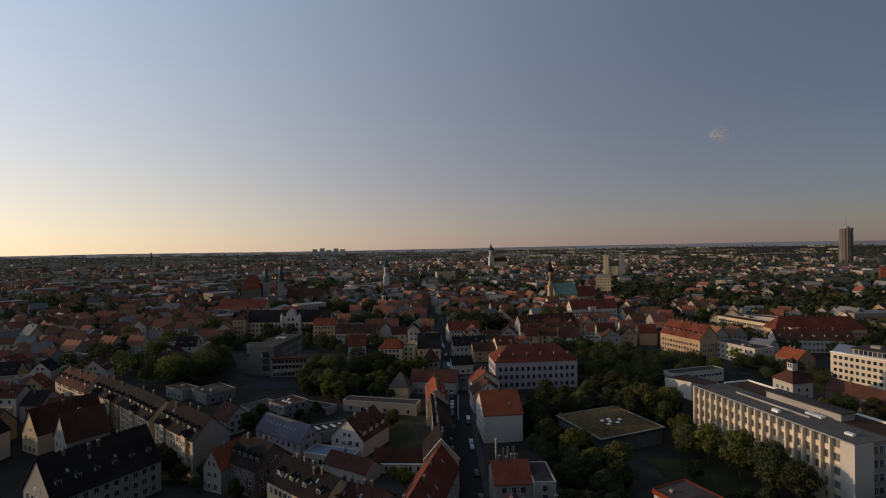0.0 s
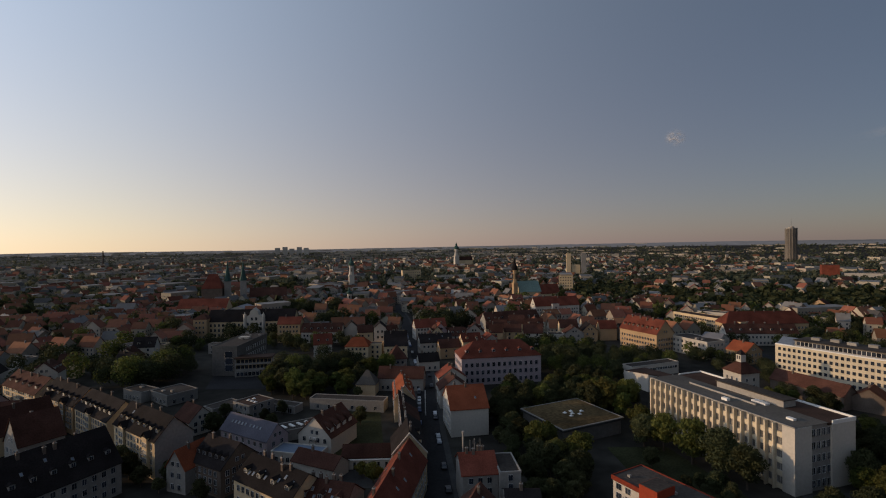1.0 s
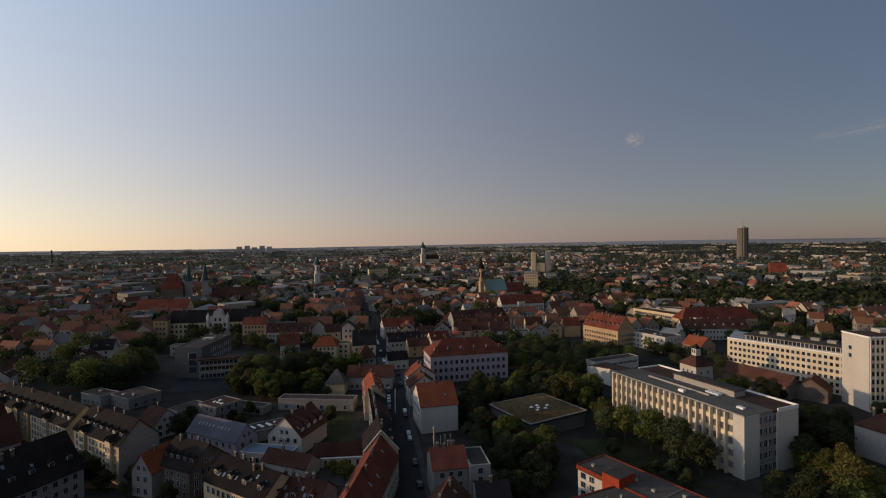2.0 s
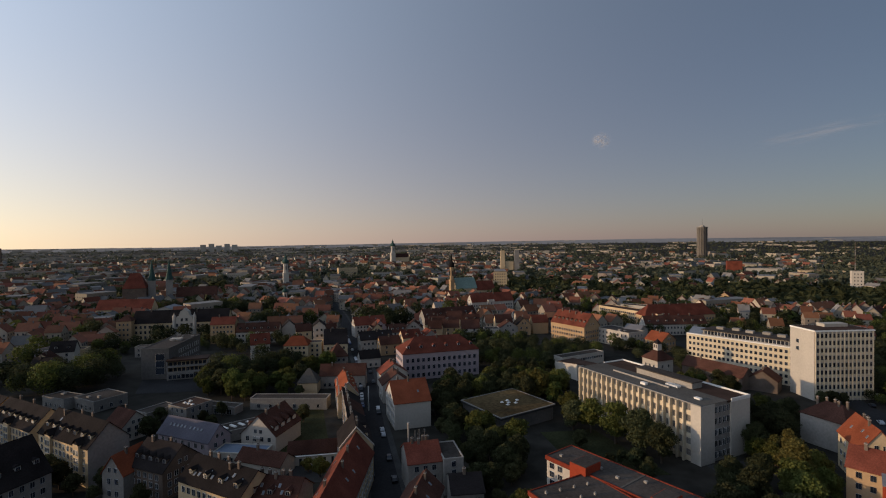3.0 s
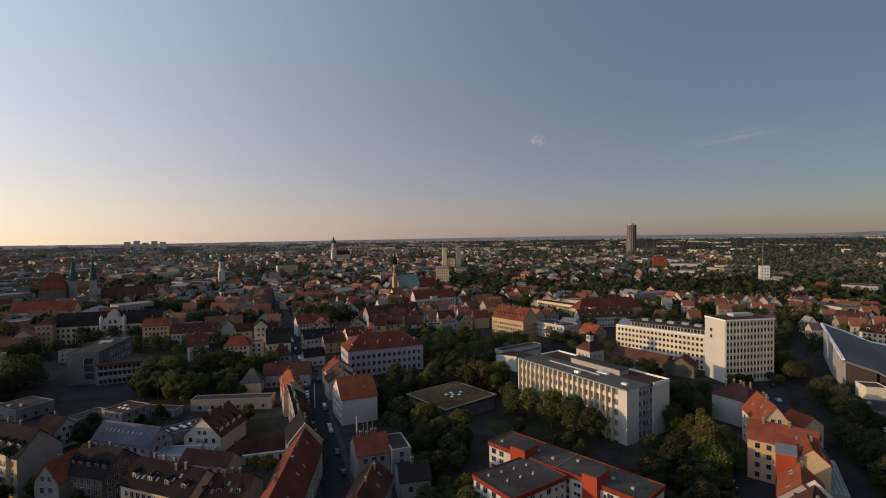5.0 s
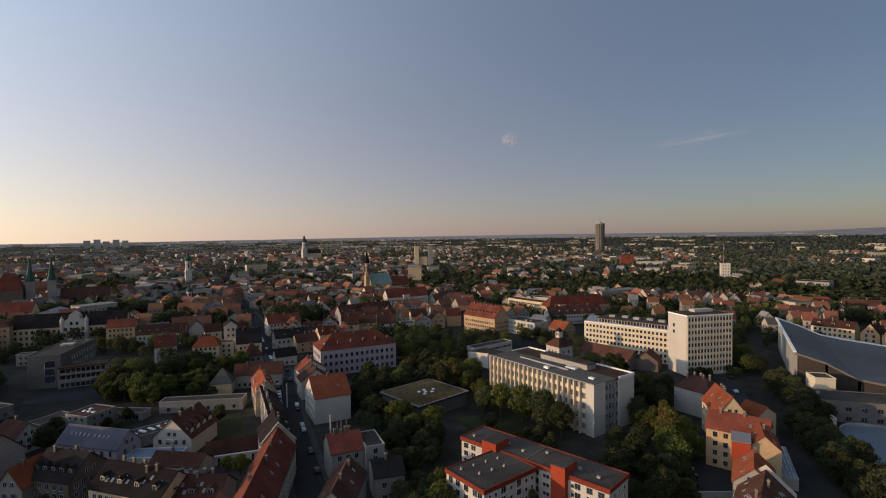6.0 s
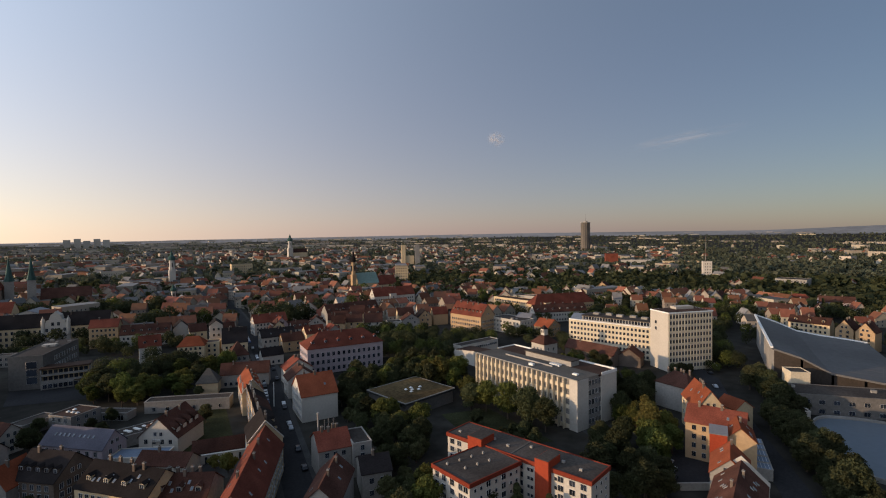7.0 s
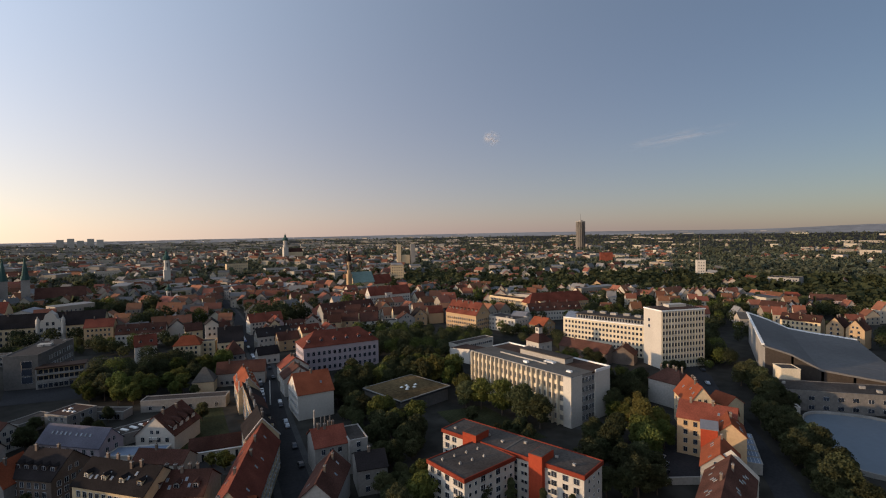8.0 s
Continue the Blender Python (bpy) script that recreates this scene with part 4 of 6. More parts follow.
house(-134.0, 444.6, -6.4, 72.8, 16.0, 14, 9.0, CREAM, TILE_DARK, "long cream school with a dark roof", rows=3, sides="f", chimneys=2, gap=3.2, floor=4.2, ww=1.4, wh=2.2, name="school_building", category="school")


def curved_gable():
    g = thing("gable_front", -104, 440.6, -6.4, 0, "white stepped gable front with two small turrets", "gable front")
    FOOT.append((-95, 440, 10))
    bm = bmesh.new()
    w = 18.0
    prof = [(0, -0.5), (w, -0.5), (w, 15.5), (w - 2.5, 15.8), (w - 3.2, 18.5), (w - 5, 19.2), (w - 6, 22.5), (w / 2 + 1, 24), (w / 2, 25.2), (w / 2 - 1, 24), (6, 22.5), (5, 19.2), (3.2, 18.5), (2.5, 15.8), (0, 15.5)]
    a, b = [bm.verts.new((x, 0, z)) for x, z in prof], [bm.verts.new((x, 6, z)) for x, z in prof]
    bm.faces.new(a), bm.faces.new(b[::-1])
    for i in range(len(prof)):
        j = (i + 1) % len(prof)
        bm.faces.new([a[i], b[i], b[j], a[j]])
    bmesh.ops.recalc_face_normals(bm, faces=bm.faces)
    link("wall", bm, WHITE, g)
    for s in (1.2, w - 1.2):
        bm = bmesh.new()
        cone(bm, s, 0.4, 8, 18.2, 1.4, 1.4, 8)
        cone(bm, s, 0.4, 18.2, 20.0, 1.5, 0.9, 8)
        cone(bm, s, 0.4, 20.0, 22.0, 0.5, 0.05, 8)
        link("turret", bm, WHITE, g)
    mw = window_mesh(1.5, 2.3)
    for r in range(4):
        for s in ((3.5, 7, 11, 14.5) if r < 3 else (7.2, 10.8)):
            piece("window", mw, g, pose(s, 0, 1.8 + r * 4.3))


curved_gable()
cube = flat_house(-92.8, 313.5, -12.0, 15.5, 44.0, 17.5, CUBE_GREY, FELT, "grey concrete cube with a tall stair window", 0, "f", boxes=4)
for r in range(3):
    piece("stair_window", window_mesh(4.6, 3.3, False), cube, pose(10.4, 0, 3.0 + 4.1 * r))
for r in range(3):
    for k in range(9):
        piece("window", window_mesh(2.6, 2.2, False, DULL_GLASS), cube, face_pose("r", 14.0 + 3.2 * k, 3.4 + 4.4 * r, 15.5, 44.0))
bm = bmesh.new()
box(bm, 5.0, 24.0, 17.6, 11.5, 28.0, 18.8)
link("roof_cabin", bm, WHITE, cube)
flat_house(-114.0, 378.0, -12.0, 8.0, 7.0, 7.0, GREY, FELT, "small pale grey block behind the concrete cube", 2, "f")


def terraces():
    X, Y, YAW, W, D = -78.2, 306.5, 2.0, 21.5, 9.0
    h = thing("pavilion", X, Y, YAW, 0, "pale grey terraced pavilion with long balconies", "building")
    claim(X, Y, YAW, W, D)
    bm = bmesh.new()
    box(bm, 0, 2.4, -0.5, W, D, 11.0)
    link("wall", bm, CREAM, h)
    bm = bmesh.new()
    box(bm, -0.3, -0.2, 10.7, W + 0.3, D + 0.3, 11.4)
    link("roof", bm, FELT_BROWN, h)
    for z in (3.8, 7.2):
        bm = bmesh.new()
        box(bm, 0, 0, z, W, 2.4, z + 0.25)
        link("balcony_slab", bm, GREY, h)
        bm = bmesh.new()
        box(bm, 0, 0, z + 0.25, W, 0.12, z + 1.1)
        link("railing", bm, GREY, h)
    for x in (0, W - 0.5):
        bm = bmesh.new()
        box(bm, x, 0, -0.5, x + 0.5, 2.4, 10.7)
        link("side_wall", bm, GREY, h)
    mw = window_mesh(1.5, 2.0)
    for r, z in enumerate((0.8, 4.3, 7.7)):
        for i in range(9):
            piece("window", mw, h, pose(1.8 + 2.2 * i, 2.4 if r else 0.0, z))
    bm = bmesh.new()
    box(bm, 0, 0.1, -0.5, W * 0.66, 2.4, 3.8)
    link("ground_storey", bm, GREY, h)


terraces()
house(-144.0, 440.0, -6, 11, 12, 17, 3, OCHRE, TILE_BROWN, "ochre corner block with a low roof", rows=4, sides="f", hip=4, chimneys=1)
house(-198.4, 560, -8, 51.6, 16.0, 13, 9, CREAM, TILE_RED, "long hall with a steep red roof", rows=2, sides="f", chimneys=0, gap=4.0)
house(-143.6, 545, -10, 20, 25, 12, 3, WHITE, METAL_ROOF, "white workshop with a pale metal roof", along="d", rows=1, sides="f", chimneys=0, gap=3.5)
house(-71.0, 410.0, -8, 18, 12, 15, 5, OCHRE, TILE_RED, "tall ochre house with a red tiled roof", rows=4, sides="f", chimneys=1)
house(-52.0, 404.0, -8, 32, 13, 9, 6, WHITE, TILE_BROWN, "white house with a long brown roof and dormers", rows=2, sides="f", dormers=6, chimneys=3)
house(188.2, 345.3, -74, 34.0, 17.0, 13, 9.0, OCHRE, TILE_RED, "ochre long house with a steep red roof", rows=3, sides="fr", dormers=8, chimneys=4, gap=2.4, floor=3.4)
flat_house(212.4, 318.5, -78, 30, 16, 11, WHITE, FELT, "white flat-roofed block with small windows", 3, "fr", gap=3.2, boxes=2)
house(226.0, 306.0, -62, 12, 16, 10, 4, WHITE, METAL_ROOF, "white gabled block with a grey roof", rows=3, sides="fr", chimneys=0)
flat_house(281.1, 418.0, -80, 70, 14, 12, CREAM, FELT_BROWN, "long cream flat-roofed school wing", 3, "fl", gap=2.4, ww=1.6, name="school_wing")
flat_house(310.0, 424.0, -60, 50, 12, 11, WHITE, FELT, "white flat-roofed pavilion behind trees", 2, "f", gap=2.6)
house(283.0, 352.4, -9.0, 66, 16.0, 11, 8.5, OCHRE, TILE_RED, "long building with a red hipped roof", rows=2, sides="fl", hip=7, chimneys=3)
house(262.2, 325.8, -14.5, 50.1, 12.0, 9, 6, WHITE, TILE_BROWN, "white row with a dark maroon roof and dormers", rows=2, sides="fl", dormers=7, chimneys=5)
house(227.7, 283.6, -76, 13.5, 15, 8, 5, OCHRE, TILE_ORANGE, "small ochre house with an orange tiled roof", rows=2, sides="fr", chimneys=2)
house(203.5, 222.0, -78, 34.0, 10.0, 6.5, 4.5, BRICK, TILE_BROWN, "low house with a long brown tiled roof", rows=0, sides="f", chimneys=1)
house(216.0, 190.5, -60, 13.0, 11.0, 6.0, 4.5, BRICK, TILE_BROWN, "low house with a dark brown tiled roof", along="d", rows=0, sides="f", chimneys=1)
flat_house(147.0, 256.1, 12, 34, 8, 6.5, WHITE, FELT, "white low wing with a strip of windows", 1, "f", gap=1.8, ww=1.3, wh=1.2, z0=3.6)


def wedge_hall():
    h = thing("auditorium", 142, 232, 18, 0, "low auditorium with sloping white walls and dark roof", "hall")
    FOOT.append((155, 240, 14))
    bm = bmesh.new()
    prism(bm, [(0, 0), (16, -4), (24, 4), (20, 20), (2, 18)], -0.5, [9, 5, 5, 6, 7])
    link("wall", bm, WHITE, h)
    bm = bmesh.new()
    prism(bm, [(0.5, 0.5), (15.8, -3.3), (23.3, 4.2), (19.5, 19.4), (2.4, 17.5)], 4.9, [9.15, 5.2, 5.2, 6.2, 7.2])
    link("roof", bm, FELT_BROWN, h)


wedge_hall()


def turret_house():
    h = thing("turret_house", 183.1, 229.9, -86, 0, "white cube with a dark pyramid roof and lantern", "house")
    FOOT.append((190, 224, 9))
    bm = bmesh.new()
    box(bm, 0, 0, -0.5, 11.5, 11, 10.5)
    link("wall", bm, WHITE, h)
    bm = bmesh.new()
    q = [(-0.6, -0.6, 10.5), (12.1, -0.6, 10.5), (12.1, 11.6, 10.5), (-0.6, 11.6, 10.5)]
    for i in range(4):
        solid(bm, [q[i], q[(i + 1) % 4], (5.75, 5.5, 16.5)], 0.2)
    link("roof", bm, TILE_BROWN, h)
    bm = bmesh.new()
    box(bm, 4.2, 4, 14.5, 7.3, 7, 19.0)
    link("lantern", bm, WHITE, h)
    bm = bmesh.new()
    for a, b, c, d in ((4.7, 3.95, 5.5, 4.0), (6.0, 3.95, 6.8, 4.0)):
        box(bm, a, b, 16.6, c, d, 18.4)
    box(bm, 4.15, 4.6, 16.6, 4.2, 6.4, 18.4)
    link("louvre", bm, DARK, h)
    bm = bmesh.new()
    q = [(3.9, 3.7, 19), (7.6, 3.7, 19), (7.6, 7.3, 19), (3.9, 7.3, 19)]
    for i in range(4):
        solid(bm, [q[i], q[(i + 1) % 4], (5.75, 5.5, 21.4)], 0.12)
    link("lantern_roof", bm, TILE_DARK, h)
    windows(h, 11.5, 11, 10, "fr", 2, 3.2, 0.9, 1.3, 3.0, 3.4)


turret_house()
house(163.5, 462.3, 4, 46.8, 13.0, 15.5, 8, WHITE, TILE_RED, "white four-storey block with a red tiled roof", rows=4, sides="fl", chimneys=2, gap=2.6, floor=3.2)
flat_house(180, 459.6, 4, 7, 3, 17, WHITE, METAL_ROOF, "white stair bay of the block", 4, "f")
house(100.1, 407.1, 10, 51.3, 13.0, 11, 7, GREY, TILE_BROWN, "grey row with a brown roof and dormers", rows=2, sides="f", dormers=8, chimneys=4)
house(36.3, 339.2, 4, 23, 12.0, 9, 5, WHITE, TILE_DARK, "white street house with a dark roof", rows=2, sides="fl", chimneys=2, lights=2)
house(38.8, 396.5, 8, 26, 12.0, 10, 6, WHITE, TILE_RED, "white street house with a red tiled roof", rows=3, sides="fl", chimneys=2, lights=2)
house(35.8, 250.6, 2.7, 14.6, 10.0, 8, 5, WHITE, TILE_RED, "white street house with a red gabled roof", along="d", rows=2, sides="fl", chimneys=2)
house(30.8, 297.0, 4, 12.6, 10.0, 6, 4, WHITE, TILE_DARK, "low white corner house with a dark roof", rows=1, sides="fl", chimneys=1)
house(-15.1, 334.1, -12, 15.7, 13.0, 10, 5, CREAM, TILE_ORANGE, "cream house with an orange hipped roof", rows=3, sides="f", hip=4, chimneys=2)
flat_house(0.5, 338, -10, 9, 9, 10, CREAM, FELT, "narrow cream house with a roof terrace", 3, "f")
house(4.9, 361.9, -2, 8.5, 12, 17, 3.5, WHITE, TILE_DARK, "tall narrow white house with a gable", along="d", rows=4, sides="fl", chimneys=1)
house(11.1, 333.9, -4, 15.4, 26.0, 9, 8, CREAM, TILE_DARK, "cream street house with a black tiled roof", along="w", rows=2, sides="fr", chimneys=2)
house(12.5, 300.0, 2, 11, 12.0, 8, 7, GREY, TILE_BROWN, "corner house with a brown pyramid roof", rows=2, sides="f", hip=5.4, chimneys=0)
house(-6.5, 256.5, -14, 10.0, 9.0, 6, 6.0, CREAM, FELT_LIGHT, "chapel with a pale pyramid roof", rows=0, hip=4.4, chimneys=0)
house(5, 262.5, -14, 24.0, 9.0, 7, 5, GREY, TILE_BROWN, "dark row with a brown tiled roof", rows=1, chimneys=2)
WIDE = (15, 17, 14, 13, 15, 14)
for i, (wm, rm, ev) in enumerate(((CREAM, TILE_DARK, 11.0), (OCHRE, TILE_DARK, 9.5), (CREAM, TILE_BROWN, 9.5), (OCHRE, TILE_DARK, 9.0), (CREAM, TILE_ORANGE, 10.0), (CREAM, TILE_ORANGE, 9.5))):
    yy = 154.5 + sum(WIDE[:i])
    x = 17.6 + 0.035 * (yy - 154)
    if 0 < i < 4:
        lean_house(x, yy, 88, WIDE[i] - 0.4, 7.2, ev, ev + 5.2, wm, rm, "narrow street house with a tall rear wall of windows")
        continue
    dd, rise = (11.0, 6.0) if i == 0 else (9.0, 5.5)
    h = house(x, yy, 88, WIDE[i] - 0.5, dd, ev, rise, wm, rm, "narrow street house with a steep tiled roof", rows=3, sides="fb", chimneys=2, dormers=2, gap=2.4)
    bm = bmesh.new()
    solid(bm, [(-0.45, -0.3, ev - 0.4), (-0.05, -0.3, ev - 0.4), (-0.05, dd / 2, ev + rise + 0.2), (-0.45, dd / 2, ev + rise + 0.2)], 0.5)
    solid(bm, [(-0.05, dd + 0.3, ev - 0.4), (-0.45, dd + 0.3, ev - 0.4), (-0.45, dd / 2, ev + rise + 0.2), (-0.05, dd / 2, ev + rise + 0.2)], 0.5)
    link("party_wall", bm, WHITE, h, "pale rendered party wall")
    if i:
        bm = bmesh.new()
        prism(bm, [(0.4, dd - 0.2), (0.4, dd - 0.8), (3.4, dd - 0.8), (3.4, dd - 0.2)][::-1], ev - 0.5, ev + 2.0)
        prism(bm, [(1.4, dd - 0.25), (1.4, dd - 0.75), (2.4, dd - 0.75), (2.4, dd - 0.25)][::-1], ev + 2.0, ev + 4.4)
        bmesh.ops.recalc_face_normals(bm, faces=bm.faces)
        link("rear_gable", bm, WHITE, h, "slim white stepped rear gable")

# ---- the row beside the curving street ----
house(179.4, 134.3, -84, 15.7, 14.0, 11, 4.5, GREY, TILE_BROWN, "grey villa with a brown hipped roof and chimneys", rows=0, sides="f", hip=5, chimneys=5)
house(171.0, 114.5, -126, 17.0, 10.0, 12, 6.5, CREAM, TILE_ORANGE, "cream house with a steep orange roof and skylights", rows=3, sides="fr", chimneys=3, lights=7)
house(181.0, 106.0, -100, 9.0, 9.0, 9, 3, CREAM, TILE_ORANGE, "low rear house with an orange roof", rows=1, sides="f", chimneys=0)
house(143.5, 93.0, -64, 18.0, 12.0, 13, 4.5, OCHRE, TILE_RED, "ochre four-storey house with a red roof", rows=4, sides="f", chimneys=2, lights=2, gap=2.8)
house(151.5, 85.0, -143, 12.0, 9.0, 12.4, 4, OCHRE, TILE_ORANGE, "ochre wing with an orange roof and skylights", rows=3, sides="f", chimneys=1, lights=5)


def red_tower():
    h = thing("stair_tower", 137.6, 80.0, -56, 0, "bright red cubic stair tower with a metal roof", "tower")
    FOOT.append((137, 78, 5))
    bm = bmesh.new()
    box(bm, 0, 0, -0.5, 5.0, 5, 14.2)
    link("wall", bm, RED_PANEL, h)
    bm = bmesh.new()
    solid(bm, [(-0.2, -0.2, 14.2), (5.2, -0.2, 14.2), (5.2, 5.2, 15.4), (-0.2, 5.2, 15.4)], 0.25)
    link("roof", bm, METAL_ROOF, h)


red_tower()
house(132.6, 76.0, -148, 13.5, 10.0, 10.5, 4.5, GREY, TILE_ORANGE, "house with an orange roof and roof windows", rows=3, sides="fr", chimneys=1, lights=6)
house(122.5, 68.0, -153, 30.0, 12.5, 9.5, 5.5, GREY, TILE_BROWN, "long house with a brown roof and many skylights", rows=2, sides="f", chimneys=2, lights=18)
def terrace_annexe(x, y, top):
    """A small rear annexe with a ribbed pale metal roof."""
    h = flat_house(x, y, -143, 4.6, 6.0, top, GREY, BLUE_ROOF, "small grey rear annexe with a pale ribbed metal roof", 1, "b", parapet=0.12, group="rear annexes")
    rib = shared("annexe_rib", lambda bm: box(bm, 0.3, -0.04, 0, 4.3, 0.04, 0.09), [PALE_TRIM])
    for k in range(5):
        piece("roof_rib", rib, h, pose(0, 0.9 + 1.05 * k, top + 0.12))


for k in range(5):
    terrace_annexe(167.3 - 3.8 * k, 87.4 - 2.9 * k, 4.4 - 0.2 * k)


def party_gable():
    """The bare rendered gable between the orange roof and the lower brown one."""
    h = thing("party_wall", 122.5, 68.0, -153, 0, "bare gable side, its shade painted grey wall between two roofs", "wall")
    bm = bmesh.new()
    prof = [(-0.6, 9.0), (13.1, 9.0), (13.1, 10.3), (6.25, 16.4), (-0.6, 10.3)]
    a, b = [bm.verts.new((-0.75, u, z)) for u, z in prof], [bm.verts.new((-0.42, u, z)) for u, z in prof]
    bm.faces.new(a), bm.faces.new(b)
    for i in range(5):
        bm.faces.new([a[i], a[(i + 1) % 5], b[(i + 1) % 5], b[i]])
    bmesh.ops.recalc_face_normals(bm, faces=bm.faces)
    link("gable_face", bm, WHITE, h)
    bm = bmesh.new()
    box(bm, -0.74, -0.5, -0.3, -0.43, 13.0, 9.0)
    link("lower_wall", bm, WHITE, h)


party_gable()


# ---- ice stadium ----
def stadium():
    h = thing("ice_stadium", 0, 0, 0, 0, "large ice stadium with a sloping grey membrane roof", "stadium")
    for a in range(5):
        for b in range(5):
            FOOT.append((262 + a * 21 + b * 6, 108 + a * 14 - b * 11, 11))
    e, s = Vector((0.83, 0.553)), Vector((0.36, -0.933))
    P = Vector((250.8, 122.4))
    front = [20, 17.0, 11.3, 10.5, 9.8, 9.2]
    back = [20, 16.3, 11.5, 10.0, 9.3, 8.2]
    bm = bmesh.new()
    n = len(front)
    grid = []
    for i in range(n):
        row = []
        for j in range(9):
            f = j / 8
            q = P + s * (i * 12.0) + e * (110 * f)
            z = front[i] * (1 - f) + back[i] * f - 1.2 * math.sin(math.pi * f) * min(1, i)
            row.append((q.x, q.y, z))
        grid.append(row)
    up = [[bm.verts.new(p) for p in r] for r in grid]
    dn = [[bm.verts.new((p[0], p[1], p[2] - 0.9)) for p in r] for r in grid]
    for i in range(n - 1):
        for j in range(8):
            bm.faces.new([up[i][j], up[i + 1][j], up[i + 1][j + 1], up[i][j + 1]])
            bm.faces.new([dn[i][j + 1], dn[i + 1][j + 1], dn[i + 1][j], dn[i][j]])
    for i in range(n - 1):
        bm.faces.new([up[i + 1][0], up[i][0], dn[i][0], dn[i + 1][0]])
        bm.faces.new([up[i][8], up[i + 1][8], dn[i + 1][8], dn[i][8]])
    for j in range(8):
        bm.faces.new([up[0][j], up[0][j + 1], dn[0][j + 1], dn[0][j]])
        bm.faces.new([up[n - 1][j + 1], up[n - 1][j], dn[n - 1][j], dn[n - 1][j + 1]])
    bmesh.ops.recalc_face_normals(bm, faces=bm.faces)
    link("roof", bm, HALL_ROOF, h, "grey membrane roof")
    bm = bmesh.new()
    ins = 1.0
    for i in range(n - 1):
        a, b = P + s * (i * 12.0 + ins) + e * ins, P + s * (i * 12 + 12.0) + e * ins
        bm.faces.new([bm.verts.new(p) for p in ((a.x, a.y, -0.5), (b.x, b.y, -0.5), (b.x, b.y, front[i + 1] - 0.8), (a.x, a.y, front[i] - 0.8))])
    link("front_wall", bm, CLAD, h, "dark brown clad wall")
    bm = bmesh.new()
    a, b = P + s * ins + e * ins, P + s * ins + e * 109
    bm.faces.new([bm.verts.new(p) for p in ((a.x, a.y, -0.5), (b.x, b.y, -0.5), (b.x, b.y, 19.4), (a.x, a.y, 19.4))])
    link("end_wall", bm, GREY, h, "grey concrete end wall")
    bm = bmesh.new()
    a, b = P + e * 109 + s * ins, P + e * 109 + s * 60
    bm.faces.new([bm.verts.new(p) for p in ((a.x, a.y, -0.5), (b.x, b.y, -0.5), (b.x, b.y, 7.4), (a.x, a.y, 9.0))])
    link("rear_wall", bm, METAL_ROOF, h)
    bm = bmesh.new()
    for i in range(n - 1):
        a, b = grid[i][8], grid[i + 1][8]
        solid(bm, [(a[0] - 0.4, a[1], a[2]), (b[0] - 0.4, b[1], b[2]), (b[0] + 0.6, b[1] + 0.3, b[2]), (a[0] + 0.6, a[1] + 0.3, a[2])], 0.7)
    link("roof_edge", bm, PALE_TRIM, h, "pale metal roof edge")
    for k in range(1, 8):
        f, bm = k, bmesh.new()
        j = min(7, int(f))
        for i in range(n - 1):
            a, b = [Vector(grid[q][j]).lerp(Vector(grid[q][j + 1]), f - j) for q in (i, i + 1)]
            solid(bm, [(a.x - 0.12, a.y, a.z), (b.x - 0.12, b.y, b.z), (b.x + 0.12, b.y + 0.06, b.z), (a.x + 0.12, a.y + 0.06, a.z)], 0.04)
        link("roof_seam", bm, HALL_ROOF, h)
    bm = bmesh.new()
    for j in range(8):
        a, b = grid[0][j], grid[0][j + 1]
        solid(bm, [(a[0] - 0.4, a[1] + 0.5, a[2]), (a[0] + 0.3, a[1] - 0.5, a[2]), (b[0] + 0.3, b[1] - 0.5, b[2]), (b[0] - 0.4, b[1] + 0.5, b[2])], 0.7)
    link("roof_edge", bm, PALE_TRIM, h)


stadium()
flat_house(222.0, 96.5, -44.0, 62, 16, 8.5, CUBE_GREY, FELT, "grey stadium front building with a flat roof", 2, "f", gap=5.0, boxes=3, ww=2.0)
flat_house(238.0, 107.0, -40, 8, 9, 13, CONCRETE, FELT, "concrete stair block of the stadium", 0, "f")
flat_house(213.0, 92.0, -44, 5, 4, 4, WHITE, FELT, "small white flat-roofed kiosk", 1, "f")


def rink():
    h = thing("ice_rink", 209, 61, 38, 0, "open oval rink with a pale surface and boards", "ice rink")
    for a in range(-2, 3):
        FOOT.append((209 + a * 9, 61 + a * 7, 17))
    ring = []
    for i in range(40):
        t = 6.28319 * i / 40
        c, s_ = math.cos(t), math.sin(t)
        ring.append((30 * math.copysign(abs(c) ** 0.6, c), 18 * math.copysign(abs(s_) ** 0.6, s_)))
    bm = bmesh.new()
    prism(bm, ring, -0.3, 0.5)
    link("surface", bm, ICE, h)
    bm = bmesh.new()
    k = len(ring)
    for i in range(k):
        (a, b), (c, d) = ring[i], ring[(i + 1) % k]
        prism(bm, [(a, b), (a * 1.02, b * 1.03), (c * 1.02, d * 1.03), (c, d)], -0.2, 1.6)
    bmesh.ops.recalc_face_normals(bm, faces=bm.faces)
    link("board_fence", bm, GREY, h)


rink()

# ---- houses beyond the stadium ----
house(452.2, 444.9, -60, 18, 13, 9, 7, OCHRE, TILE_BROWN, "yellow gabled house among trees", along="d", rows=3, sides="fl", chimneys=1)
house(372.0, 177.0, -78, 24, 12, 14, 4, CREAM, TILE_BROWN, "cream four-storey apartment house", rows=4, sides="f", chimneys=3, gap=2.6, dormers=3)
house(376.0, 150.0, -85, 10, 12, 13, 6, OCHRE, TILE_BROWN, "ochre apartment house with a curved gable", along="d", rows=4, sides="f", chimneys=2)
